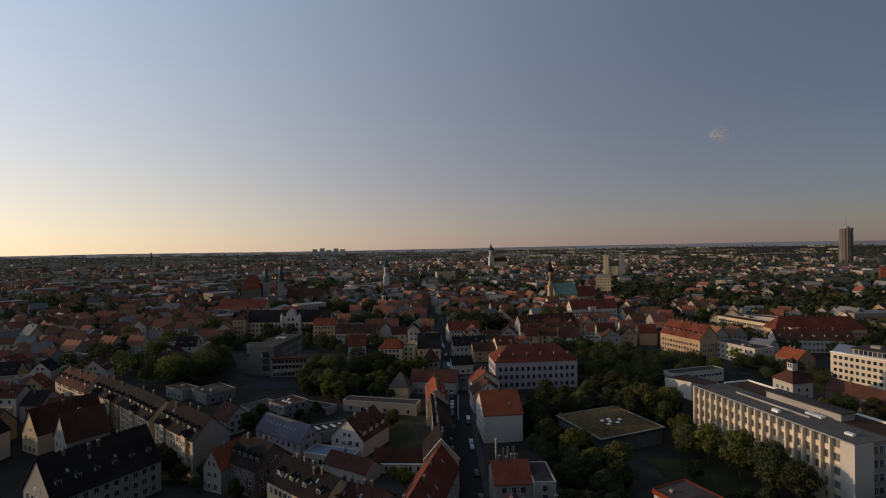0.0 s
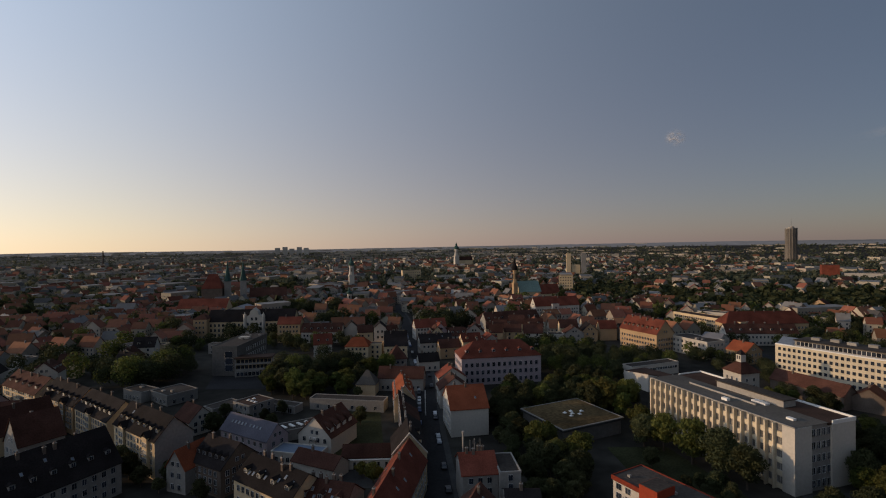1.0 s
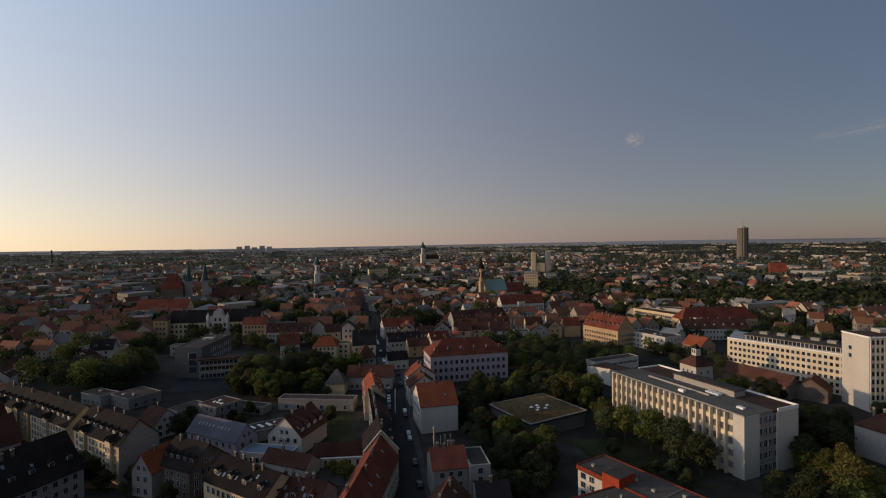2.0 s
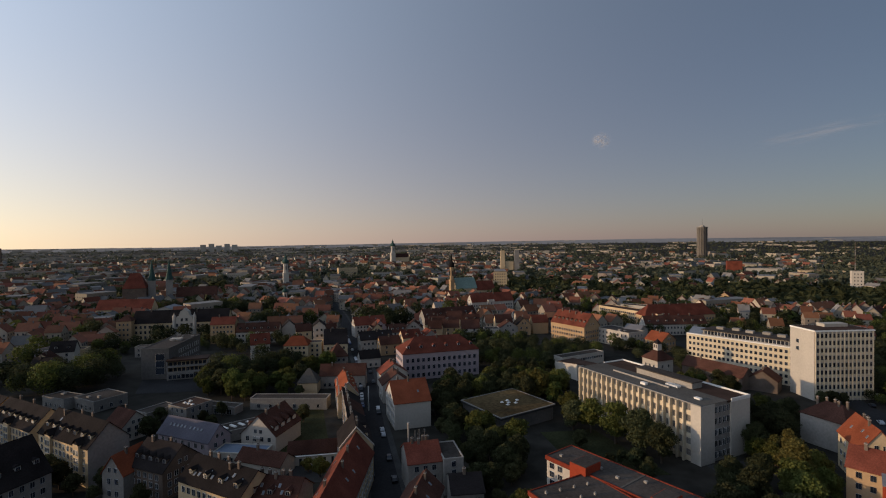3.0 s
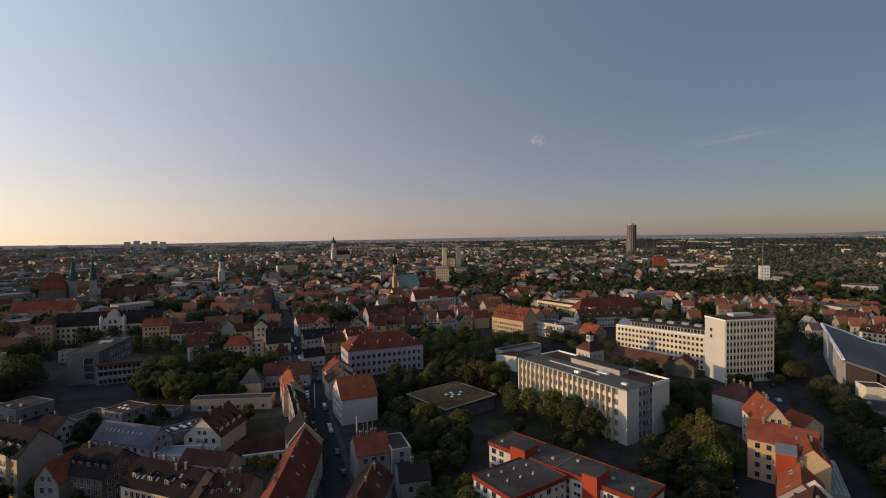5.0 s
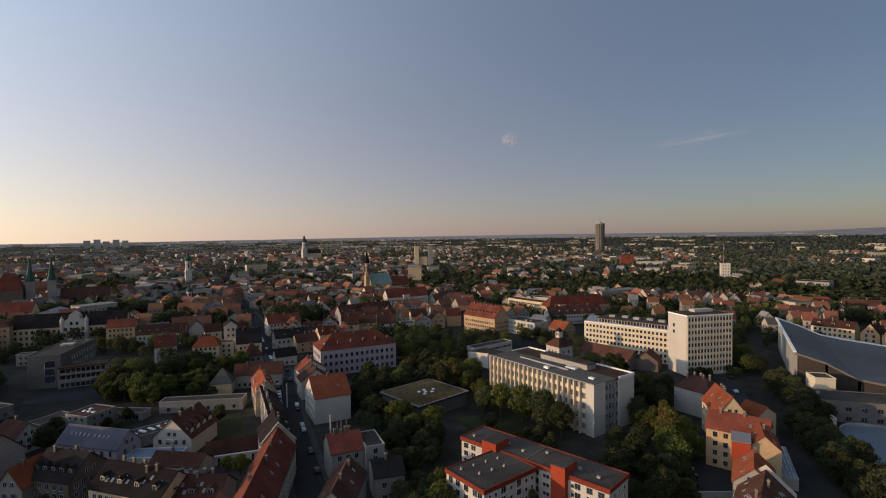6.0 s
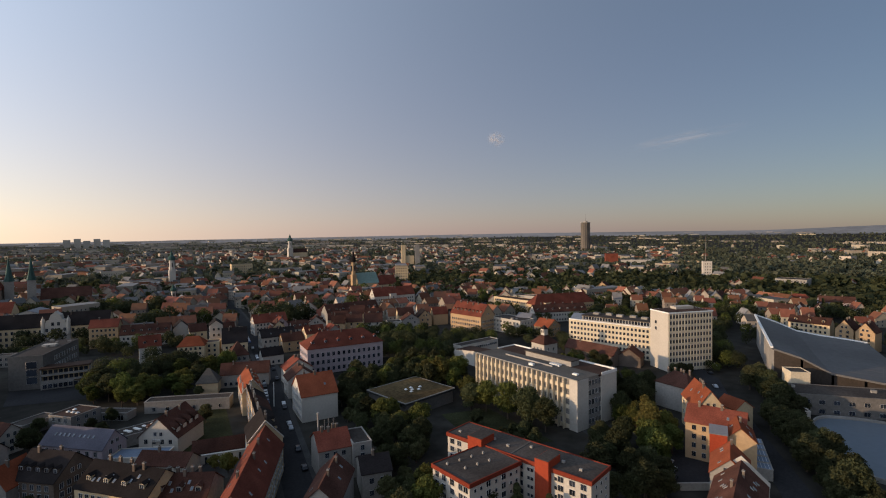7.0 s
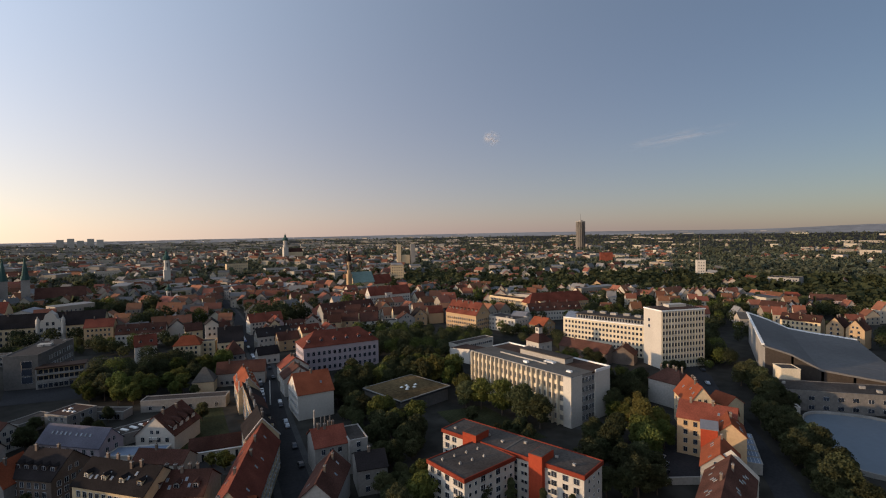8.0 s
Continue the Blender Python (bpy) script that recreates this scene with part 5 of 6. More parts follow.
house(374.5, 138.0, -85, 10, 12, 13, 6, OCHRE, TILE_BROWN, "ochre apartment house with a tall gable", along="d", rows=4, sides="f", chimneys=2)
house(438.0, 228.2, -84, 19, 12, 12, 4, CREAM, TILE_BROWN, "cream apartment house with a low roof", rows=3, sides="f", chimneys=2)
house(459.0, 218.1, -66, 10, 14, 9, 6, WHITE, TILE_BROWN, "white gabled villa with a brown roof", along="d", rows=2, sides="f", chimneys=1)
house(463.0, 206.0, -66, 10, 14, 9, 6, WHITE, TILE_BROWN, "white gabled villa beside another", along="d", rows=2, sides="f", chimneys=1)
house(532.3, 260.9, -70, 20, 12, 9, 5, CREAM, TILE_RED, "cream villa with a red roof", rows=2, sides="f", hip=5, chimneys=1)
house(527.5, 229.3, -55, 28, 12, 10, 5, PINK, TILE_BROWN, "pale pink row with a brown roof", rows=2, sides="f", chimneys=2)
house(482.0, 312.7, -78, 14, 18, 9, 6, WHITE, TILE_BROWN, "white gabled house above the road", along="d", rows=2, sides="f", chimneys=1)
flat_house(666.8, 344.5, -75, 34, 25, 16, GREY, FELT, "grey institute block with a flat roof", 4, "f", gap=3.0)
flat_house(137, 956, 5, 60, 18, 16, WHITE, FELT, "white long office slab", 3, "f", gap=4)
flat_house(78, 1052, 5, 40, 18, 22, CREAM, FELT, "cream office block with a flat roof", 4, "f", gap=4)

# ---- landmarks ----
def lathe(bm, steps, k, stripe=0.0):
    """One turned body through (height, radius) steps; stripe: height of bands in two materials."""
    rings_ = [[bm.verts.new((r * math.cos(6.28319 * i / k), r * math.sin(6.28319 * i / k), z)) for i in range(k)] for z, r in steps]
    bm.faces.new(rings_[0][::-1]), bm.faces.new(rings_[-1])
    for (z, _), a, b in zip(steps, rings_, rings_[1:]):
        for i in range(k):
            bm.faces.new([a[i], a[(i + 1) % k], b[(i + 1) % k], b[i]]).material_index = int(z / stripe) % 2 if stripe else 0


def tower_hotel():
    h = thing("round_tower", 1445.0, 1490.0, 0, 0, "tall round concrete tower with balconies and a mast", "tower")
    bm = bmesh.new()
    steps = [(0, 16.5)]
    for i in range(35):
        z = 3.3 * i
        wide = 19.6 if i < 14 else 18.2
        steps += [(z + 2.1, 16.5), (z + 2.1, wide), (z + 3.3, wide), (z + 3.3, 16.5)]
    k = 56
    cup = [1.0 + (0.05 if i % 4 in (1, 2) else -0.03) for i in range(k)]
    rings_ = [[bm.verts.new((r * cup[i] * math.cos(6.28319 * i / k), r * cup[i] * math.sin(6.28319 * i / k), z)) for i in range(k)] for z, r in steps]
    bm.faces.new(rings_[0][::-1]), bm.faces.new(rings_[-1])
    for p, q in zip(rings_, rings_[1:]):
        for i in range(k):
            bm.faces.new([p[i], p[(i + 1) % k], q[(i + 1) % k], q[i]])
    link("shaft", bm, material("weathered_concrete", (0.16, 0.145, 0.13), 0.9, 0.05, 0.3, 0.2), h)
    bm = bmesh.new()
    cone(bm, 0, 0, 115.5, 117.5, 18.4, 18.4, 28)
    cone(bm, 0, 0, 117.5, 120.5, 9, 9, 16)
    cone(bm, 3, 0, 120.5, 123.0, 5, 5, 12)
    link("crown", bm, GREY, h, "dark plant storey on the flat top")
    bm = bmesh.new()
    cone(bm, 0, 0, 120.5, 150, 0.6, 0.25, 6)
    link("mast", bm, STEEL, h)


tower_hotel()


def onion_tower(x, y, top, w, wallmat, capmat, name, label, nave=None):
    h = thing(name, x, y, 8, 0, label, "church")
    body = top * 0.72
    bm = bmesh.new()
    box(bm, -w / 2, -w / 2, -0.5, w / 2, w / 2, body * 0.62)
    cone(bm, 0, 0, body * 0.62, body, w * 0.5, w * 0.45, 8)
    box(bm, -w / 2 - 0.3, -w / 2 - 0.3, body * 0.6, w / 2 + 0.3, w / 2 + 0.3, body * 0.62 + 0.4)
    link("tower", bm, wallmat, h)
    bm = bmesh.new()
    prof = ((0.0, 0.56), (0.1, 0.62), (0.28, 0.58), (0.42, 0.36), (0.5, 0.22), (0.62, 0.24), (0.7, 0.2), (0.82, 0.08), (1.0, 0.02))
    lathe(bm, [(body + (top - body) * a, w * r) for a, r in prof], 10)
    link("onion_cap", bm, capmat, h)
    bm = bmesh.new()
    for k in range(4):
        c, s = math.cos(k * math.pi / 2), math.sin(k * math.pi / 2)
        cx, cy = c * w * 0.46, s * w * 0.46
        box(bm, cx - 0.7, cy - 0.7, body * 0.75, cx + 0.7, cy + 0.7, body * 0.9)
    link("louvre", bm, DARK, h)
    if nave:
        nx, ny, nw, nd, ne, nr, wm, rm = nave
        n = thing("church_nave", x + nx, y + ny, 6, 0, "church nave with a steep roof beside its tower", "church")
        walls_gable(n, nw, nd, ne, nr - 0.05, wm)
        roof_gable(n, nw, nd, ne, nr, rm)
        FOOT.append((x + nx + nw / 2, y + ny + nd / 2, max(nw, nd) / 2))
    FOOT.append((x, y, w))
    return h


onion_tower(185.0, 598.8, 61, 5.6, OCHRE, TILE_DARK, "church_tower", "slim ochre church tower with a dark onion cap", (6, -2, 29, 20, 16, 13, CREAM, OLD_COPPER))
house(219, 598, 6, 27, 18, 13, 11, CREAM, TILE_RED, "church choir with a steep red roof", rows=1, sides="f", chimneys=0, gap=6, wh=5, ww=1.6, name="church_choir", category="church")
onion_tower(308, 1659, 84, 15, WHITE, COPPER, "church_tower", "tall pale church tower with an onion cap", (8, 0, 50, 24, 22, 12, CREAM, TILE_BROWN))
onion_tower(-24.1, 868.3, 59, 9, WHITE, COPPER, "bell_tower", "slim white bell tower with a copper cap")
onion_tower(-19.5, 588.4, 29, 5.5, WHITE, COPPER, "bell_tower", "small white bell tower")


def spired(x, y, top):
    h = thing("cathedral_tower", x, y, 12, 0, "square stone tower with a pointed green copper spire", "church", "cathedral towers")
    bm = bmesh.new()
    box(bm, -3.9, -3.9, -0.5, 3.9, 3.9, top * 0.56)
    link("tower", bm, GREY, h)
    bm = bmesh.new()
    cone(bm, 0, 0, top * 0.56, top * 0.66, 4.8, 3.0, 8)
    cone(bm, 0, 0, top * 0.66, top, 3.0, 0.1, 8)
    link("spire", bm, COPPER, h)
    FOOT.append((x, y, 9))


spired(-175.1, 668.1, 60)
spired(-157.0, 672.1, 60.5)
house(-203, 655, 6, 24, 22, 26, 17, BRICK, TILE_RED, "cathedral choir with a huge red roof", rows=1, sides="f", hip=7, chimneys=0, gap=6, wh=8, ww=2, name="cathedral_choir", category="church")
house(-150, 674, 6, 46, 18, 12, 11, GREY, TILE_BROWN, "cathedral nave with a brown roof", rows=1, sides="f", chimneys=0, gap=6, wh=6, ww=2, name="cathedral_nave", category="church")
flat_house(281.0, 692, -24, 20, 16, 29, CREAM, FELT, "cream seven-storey block with a flat roof", 7, "fl", gap=3.2)
flat_house(424, 1000, -20, 9, 14, 54, CREAM, FELT, "slim cream high-rise slab", 0, "f", name="high_rise", category="high-rise", group="high-rises")
flat_house(452, 988, -20, 10, 14, 54, GREY, FELT, "slim grey high-rise slab", 0, "f", name="high_rise", category="high-rise", group="high-rises")
flat_house(434, 998, -20, 18, 14, 30, CREAM, FELT, "cream high-rise connecting block", 0, "f", name="high_rise", category="high-rise", group="high-rises")
flat_house(823, 783, -40, 26, 26, 30, TILE_RED, FELT, "dark red brick block", 0, "f", name="high_rise", category="high-rise")
flat_house(850, 765, -42, 60, 30, 16, WHITE, FELT, "white hospital-like slab with terraces", 0, "f")
flat_house(915, 705, -42, 70, 24, 13, CREAM, FELT, "long cream slab block", 0, "f")
for i, hh in enumerate((46, 52, 40, 50, 44)):
    flat_house(-610 + i * 48, 3545 + 15 * (i % 2), 8, 34, 16, hh + 20, WHITE, FELT, "distant pale high-rise block", 0, "f", name="high_rise", category="high-rise", group="distant high-rises")
flat_house(731, 488, -45, 13, 12, 29, WHITE, FELT, "white eight-storey block with a mast", 6, "f", gap=3, name="high_rise", category="high-rise")
m = thing("radio_mast", 743, 492, 0, 0, "slender brown and grey banded lattice mast", "mast")
bm = bmesh.new()
lathe(bm, [(10 * i, 0.9 - 0.09 * i) for i in range(8)], 6, 10.0)
link("mast_shaft", bm, [BRICK, GREY], m)
c = thing("factory_chimney", -1118.9, 2344.9, 0, 0, "tall slim factory chimney", "chimney")
bm = bmesh.new()
cone(bm, 0, 0, 0, 66, 4, 2.6, 12)
link("chimney_shaft", bm, BRICK, c)


# ---- trees ----
def crown_mesh(key, height, radius, lobes, leaves, leaf, mat, seed, shape="round"):
    rnd = random.Random(seed)
    verts, faces = [], []
    z0 = height * 0.22
    for i in range(lobes):
        f = rnd.random()
        z = z0 + (height - z0) * (0.12 + 0.8 * f)
        if shape == "cone":
            env = radius * (1.05 - 0.95 * f)
        else:
            env = radius * math.sqrt(max(0.05, 1 - (1.7 * f - 0.75) ** 2))
        a = rnd.uniform(0, 6.283)
        rr = env * rnd.uniform(0.15, 0.8)
        cx, cy = rr * math.cos(a), rr * math.sin(a)
        lr = rnd.uniform(0.2, 0.44) * radius * (0.7 if shape == "cone" else 1.0)
        for k in range(leaves):
            d = Vector((rnd.gauss(0, 1), rnd.gauss(0, 1), rnd.gauss(0.25, 1))).normalized()
            p = Vector((cx, cy, z)) + Vector((d.x, d.y, d.z * 0.8)) * lr * rnd.uniform(0.5, 1.25)
            if p.z < z0 * 0.8:
                continue
            n = (d + 0.7 * Vector((rnd.gauss(0, 1), rnd.gauss(0, 1), rnd.gauss(0, 1)))).normalized()
            t = n.orthogonal().normalized()
            t = (Matrix.Rotation(rnd.uniform(0, 6.283), 3, n) @ t)
            b = n.cross(t)
            s1, s2 = leaf * rnd.uniform(0.5, 1.1), leaf * rnd.uniform(0.35, 0.8)
            i0 = len(verts)
            verts += [p - t * s1, p - b * s2 + n * s2 * 0.25, p + t * s1, p + b * s2 + n * s2 * 0.25]
            faces.append((i0, i0 + 1, i0 + 2, i0 + 3))
    me = bpy.data.meshes.new("crown")
    me.from_pydata([tuple(v) for v in verts], [], faces)
    me.materials.append(mat)
    return me


def trunk_mesh(height, radius, seed):
    rnd = random.Random(seed)
    bm = bmesh.new()
    cone(bm, 0, 0, -0.3, height * 0.45, 0.02 * height + 0.1, 0.012 * height, 8)
    for i in range(6):
        a = i * 1.05 + rnd.uniform(-0.3, 0.3)
        z = height * rnd.uniform(0.2, 0.42)
        e = Vector((math.cos(a) * radius * 0.55, math.sin(a) * radius * 0.55, height * rnd.uniform(0.5, 0.75)))
        s = Vector((0, 0, z))
        d = (e - s).normalized()
        u = d.orthogonal().normalized()
        w = d.cross(u)
        r0, r1 = 0.009 * height, 0.003 * height
        A = [bm.verts.new(s + (u * math.cos(k * 1.2566) + w * math.sin(k * 1.2566)) * r0) for k in range(5)]
        B = [bm.verts.new(e + (u * math.cos(k * 1.2566) + w * math.sin(k * 1.2566)) * r1) for k in range(5)]
        for k in range(5):
            bm.faces.new([A[k], A[(k + 1) % 5], B[(k + 1) % 5], B[k]])
    me = bpy.data.meshes.new("trunk")
    bm.to_mesh(me)
    bm.free()
    me.materials.append(BARK)
    return me


KINDS = []
for i, (hh, rr, lobes, mat, shape, lab) in enumerate((
        (11, 4.6, 22, LEAF, "round", "broad green deciduous tree with a full crown"),
        (13, 5.0, 26, LEAF_DARK, "round", "tall dark green deciduous tree"),
        (9, 4.0, 18, LEAF_DARK, "round", "dark rounded garden tree"),
        (12, 4.4, 22, LEAF, "round", "leafy green street tree"),
        (14, 4.2, 26, LEAF_GOLD, "cone", "tall yellowing tree with a pointed crown"),
        (12, 2.6, 22, LEAF_DARK, "cone", "slim dark green conifer"),
        (7, 3.2, 14, LEAF_GOLD, "round", "small yellow-green garden tree"),
        (18, 7.0, 44, LEAF_GOLD, "cone", "great old tree with a tall golden-green crown"))):
    KINDS.append((crown_mesh(i, hh, rr, int(lobes * 1.5), 220, 0.44, mat, 100 + i, shape), trunk_mesh(hh, rr, 200 + i), lab, hh, rr))


def tree(x, y, kind, scale=1.0, yaw=None, rnd=random):
    crown, trunk, lab, hh, rr = KINDS[kind]
    t = thing("tree", x, y, rnd.uniform(0, 360) if yaw is None else yaw, 0, lab, "tree", "town trees")
    t.scale = (scale, scale, scale * rnd.uniform(0.9, 1.1))
    for nm, me in (("trunk", trunk), ("crown", crown)):
        o = new(nm, me)
        o.parent = t
    return t


RT = random.Random(11)
TREES, CLEAR, LATER = [], [], []


def grove(cx, cy, rx, ry, n, kinds=(0, 1, 2, 3), yaw=0.0, smin=1.0, smax=1.5):
    """Scatter trees over an ellipse, each clear of walls and not too near the next."""
    made = 0
    for _ in range(n * 12):
        if made >= n:
            break
        a, r = RT.uniform(0, 6.2832), math.sqrt(RT.random())
        u, v = rx * r * math.cos(a), ry * r * math.sin(a)
        c, s = math.cos(radians(yaw)), math.sin(radians(yaw))
        x, y = cx + u * c - v * s, cy + u * s + v * c
        if not free(x, y, 2.0) or any((x - p) ** 2 + (y - q) ** 2 < 16 for p, q in TREES):
            continue
        TREES.append((x, y))
        CLEAR.append((x, y, 4.0))
        k, s_ = RT.choice(kinds), RT.uniform(smin, smax)
        if math.hypot(x, y) < 290:
            tree(x, y, k, s_, rnd=RT)
        else:
            LATER.append((x, y, KINDS[k][3] * s_, KINDS[k][4] * s_))
        made += 1


for x, y, r in ((150, 246, 8), (162, 248, 8), (174, 251, 8), (146, 228, 7), (156, 226, 7), (166, 230, 7), (176, 218, 8), (182, 212, 7)):
    keep(x, y, r)
for x, y, r in ((138, 218, 12), (150, 226, 12), (162, 236, 10), (128, 232, 9), (140, 244, 8), (178, 332, 9), (170, 320, 9), (184, 318, 9), (176, 304, 8), (192, 304, 8), (164, 334, 7), (58, 251, 8), (72, 251, 8), (86, 252, 8), (64, 240, 6), (78, 240, 6), (96, 256, 6)):
    keep(x, y, r)                # open ground before the low wing and the turret house


# trees that stand out singly
def planted(spots):
    for x, y, k, s in spots:
        tree(x, y, k, s, rnd=RT)
        TREES.append((x, y))
        CLEAR.append((x, y, 3.0))


planted(((105, 177, 0, 1.15), (107, 165, 0, 1.25), (110, 153, 3, 1.25), (113, 143, 1, 1.2), (115, 134, 1, 1.0), (102, 170, 1, 0.95)))       # before the office
planted(((118, 209, 0, 1.2), (112, 217, 0, 1.2), (104, 206, 6, 2.1), (100, 213, 6, 1.9), (110, 200, 3, 1.0)))
planted(((140, 105, 7, 1.0), (146, 112, 4, 1.2), (134, 100, 0, 1.15), (149, 105, 0, 0.95), (131, 94, 0, 1.0), (142, 97, 0, 0.9)))        # by the car park
planted(((66, 176, 0, 0.9), (60, 171, 0, 1.0), (71, 158, 0, 1.05), (63, 160, 0, 0.9), (66, 147, 1, 0.9), (58, 152, 1, 0.9)))
planted(((52, 112, 0, 1.0), (47, 103, 0, 1.0), (56, 99, 6, 1.2), (70, 92, 5, 0.85), (75, 84, 5, 0.8), (62, 95, 2, 0.9), (80, 78, 5, 0.8)))
planted(((-86, 184, 2, 1.0), (-80, 177, 2, 0.9), (-92, 190, 2, 0.8), (-74, 171, 2, 0.8)))
planted(((-63, 212, 2, 1.1), (0.5, 160, 6, 1.0), (-4, 214, 2, 0.8), (-46, 226, 2, 0.6)))
grove(-22, 288, 34, 38, 62, (0, 1, 1, 2, 0), 0, 0.75, 1.2)                 # park left of the street
grove(-36, 385, 30, 24, 24, (0, 1, 2), 0, 0.6, 0.95)
grove(-128, 312, 22, 26, 26, (1, 1, 2, 0), 0)
grove(-126, 395, 14, 12, 8, (0, 1, 2), 0, 0.6, 0.9)
grove(132, 268, 48, 60, 95, (1, 1, 2, 0, 3), -30, 0.65, 1.0)            # belt behind the office
grove(90, 225, 30, 22, 34, (1, 1, 2, 0), 0, 0.65, 0.95)
grove(60, 175, 12, 28, 16, (1, 2, 2), 0, 0.6, 0.9)
grove(96, 140, 12, 26, 12, (2, 2), 0, 0.5, 0.75)
grove(218, 262, 16, 40, 20, (1, 0, 2), 0, 0.6, 0.9)
grove(205, 205, 22, 18, 12, (1, 0, 2), 0, 0.5, 0.75)
grove(240, 160, 14, 16, 10, (6, 2), 0, 0.5, 0.8)
grove(283, 215, 20, 26, 30, (1, 1, 2, 0), 0, 0.8, 1.15)
grove(300, 230, 36, 46, 46, (1, 1, 2, 0), 0, 0.8, 1.2)
for x, y, n_ in ((243, 123, 6), (230, 110, 6), (217, 98, 6), (204, 92, 6), (190, 86, 6), (184, 77, 6), (172, 67, 6), (160, 62, 6), (158, 52, 6), (146, 50, 6), (146, 42, 4)):
    grove(x, y, 9, 6, n_, (1, 1, 2), 40, 0.75, 1.0)
for x, y in ((49, 132), (49, 119), (46, 108), (42, 111), (52, 150), (59, 140), (44, 122), (40, 100), (56, 92), (64, 88)):
    grove(x, y, 4, 5, 3, (1, 2, 2), 0, 0.55, 0.8)
grove(200, 168, 10, 10, 7, (0, 6, 2), 0, 0.4, 0.65)
grove(166, 138, 10, 8, 10, (1, 2), 0, 0.8, 1.1)
grove(188, 148, 9, 8, 6, (1, 2), 0, 0.5, 0.8)
grove(150, 122, 8, 6, 7, (1, 0, 2), 0, 0.7, 0.9)
grove(125, 112, 8, 6, 6, (1, 2), 0, 0.5, 0.8)
grove(268, 196, 12, 12, 10, (1, 2), 0, 0.8, 1.1)
grove(272, 168, 14, 22, 14, (1, 1, 2), 0, 0.7, 1.0)
grove(249, 178, 7, 14, 7, (1, 2), 0, 0.5, 0.75)
grove(-42, 285, 6, 14, 7, (2, 6), 0, 0.4, 0.7)
grove(110, 90, 14, 14, 12, (1, 2), 0, 0.7, 1.0)
grove(60, 205, 10, 14, 8, (2, 1), 0, 0.6, 0.9)
grove(70, 440, 24, 26, 22, (1, 0, 2), 0)
grove(-190, 330, 30, 40, 14, (1, 2), 0)
grove(-60, 560, 30, 20, 16, (1, 0), 0)
grove(-130, 600, 30, 14, 12, (0, 1), 0)


# ---- clouds ----
def cloud(x, y, z, turn, length, height, tilt, dense, seed):
    """A thin wisp: a few curved sheets of vapour, ragged inside and fading out towards the rim."""
    m = bpy.data.materials.new("thin_cloud")
    m.use_nodes = True
    n, l = m.node_tree.nodes, m.node_tree.links
    coord, ragged, rim = n.new("ShaderNodeTexCoord"), n.new("ShaderNodeTexNoise"), n.new("ShaderNodeVectorMath")
    ragged.inputs["Scale"].default_value, ragged.inputs["Detail"].default_value = 2.2, 7
    shift = n.new("ShaderNodeVectorMath")
    shift.operation, shift.inputs[1].default_value = "ADD", (seed, seed * 0.7, 0)
    l.new(coord.outputs["Object"], shift.inputs[0])
    l.new(shift.outputs[0], ragged.inputs["Vector"])
    rim.operation = "LENGTH"
    l.new(coord.outputs["Object"], rim.inputs[0])
    fade, wisp, both_ = n.new("ShaderNodeMapRange"), n.new("ShaderNodeMapRange"), n.new("ShaderNodeMath")
    fade.interpolation_type = wisp.interpolation_type = "SMOOTHSTEP"
    fade.inputs[1].default_value, fade.inputs[2].default_value, fade.inputs[3].default_value, fade.inputs[4].default_value = 0.05, 1.0, 1.0, 0.0
    wisp.inputs[1].default_value, wisp.inputs[2].default_value, wisp.inputs[4].default_value = 0.38, 0.72, dense
    l.new(rim.outputs["Value"], fade.inputs[0])
    l.new(ragged.outputs[0], wisp.inputs[0])
    both_.operation = "MULTIPLY"
    l.new(fade.outputs[0], both_.inputs[0])
    l.new(wisp.outputs[0], both_.inputs[1])
    thin_, clear_, lit_, veil_ = n.new("ShaderNodeBsdfTranslucent"), n.new("ShaderNodeBsdfTransparent"), n.new("ShaderNodeMixShader"), n.new("ShaderNodeMixShader")
    thin_.inputs[0].default_value = (0.85, 0.83, 0.83, 1)
    n["Principled BSDF"].inputs["Base Color"].default_value = (0.85, 0.83, 0.83, 1)
    n["Principled BSDF"].inputs["Roughness"].default_value = 1.0
    l.new(n["Principled BSDF"].outputs[0], lit_.inputs[1])
    l.new(thin_.outputs[0], lit_.inputs[2])
    l.new(both_.outputs[0], veil_.inputs[0])
    l.new(clear_.outputs[0], veil_.inputs[1])
    l.new(lit_.outputs[0], veil_.inputs[2])
    l.new(veil_.outputs[0], n["Material Output"].inputs[0])
    verts, faces = [], []
    for layer in range(3):
        k = len(verts)
        for i in range(9):
            for j in range(9):
                u, v = i / 4 - 1, j / 4 - 1
                verts.append((u, (layer - 1) * 0.12 + 0.15 * (u * u + v * v), v))
        faces += [(k + i * 9 + j, k + i * 9 + 9 + j, k + i * 9 + 10 + j, k + i * 9 + j + 1) for i in range(8) for j in range(8)]
    me = bpy.data.meshes.new("cloud")
    me.from_pydata(verts, [], faces)
    me.materials.append(m)
    me.shade_smooth()
    c = new("cloud", me)
    c.matrix_world = pose(x, y, z, 0, 0, turn) @ pose(0, 0, 0, 0, tilt, 0) @ Matrix.Diagonal((length, 40, height, 1))
    return tagged(c, "small thin wisp of evening cloud", "cloud", kind="structure")


cloud(1557, 2289, 600, -34, 62, 52, 10, 0.5, 3.1)
cloud(2939, 2136, 690, -50, 420, 60, -9, 0.09, 8.4)


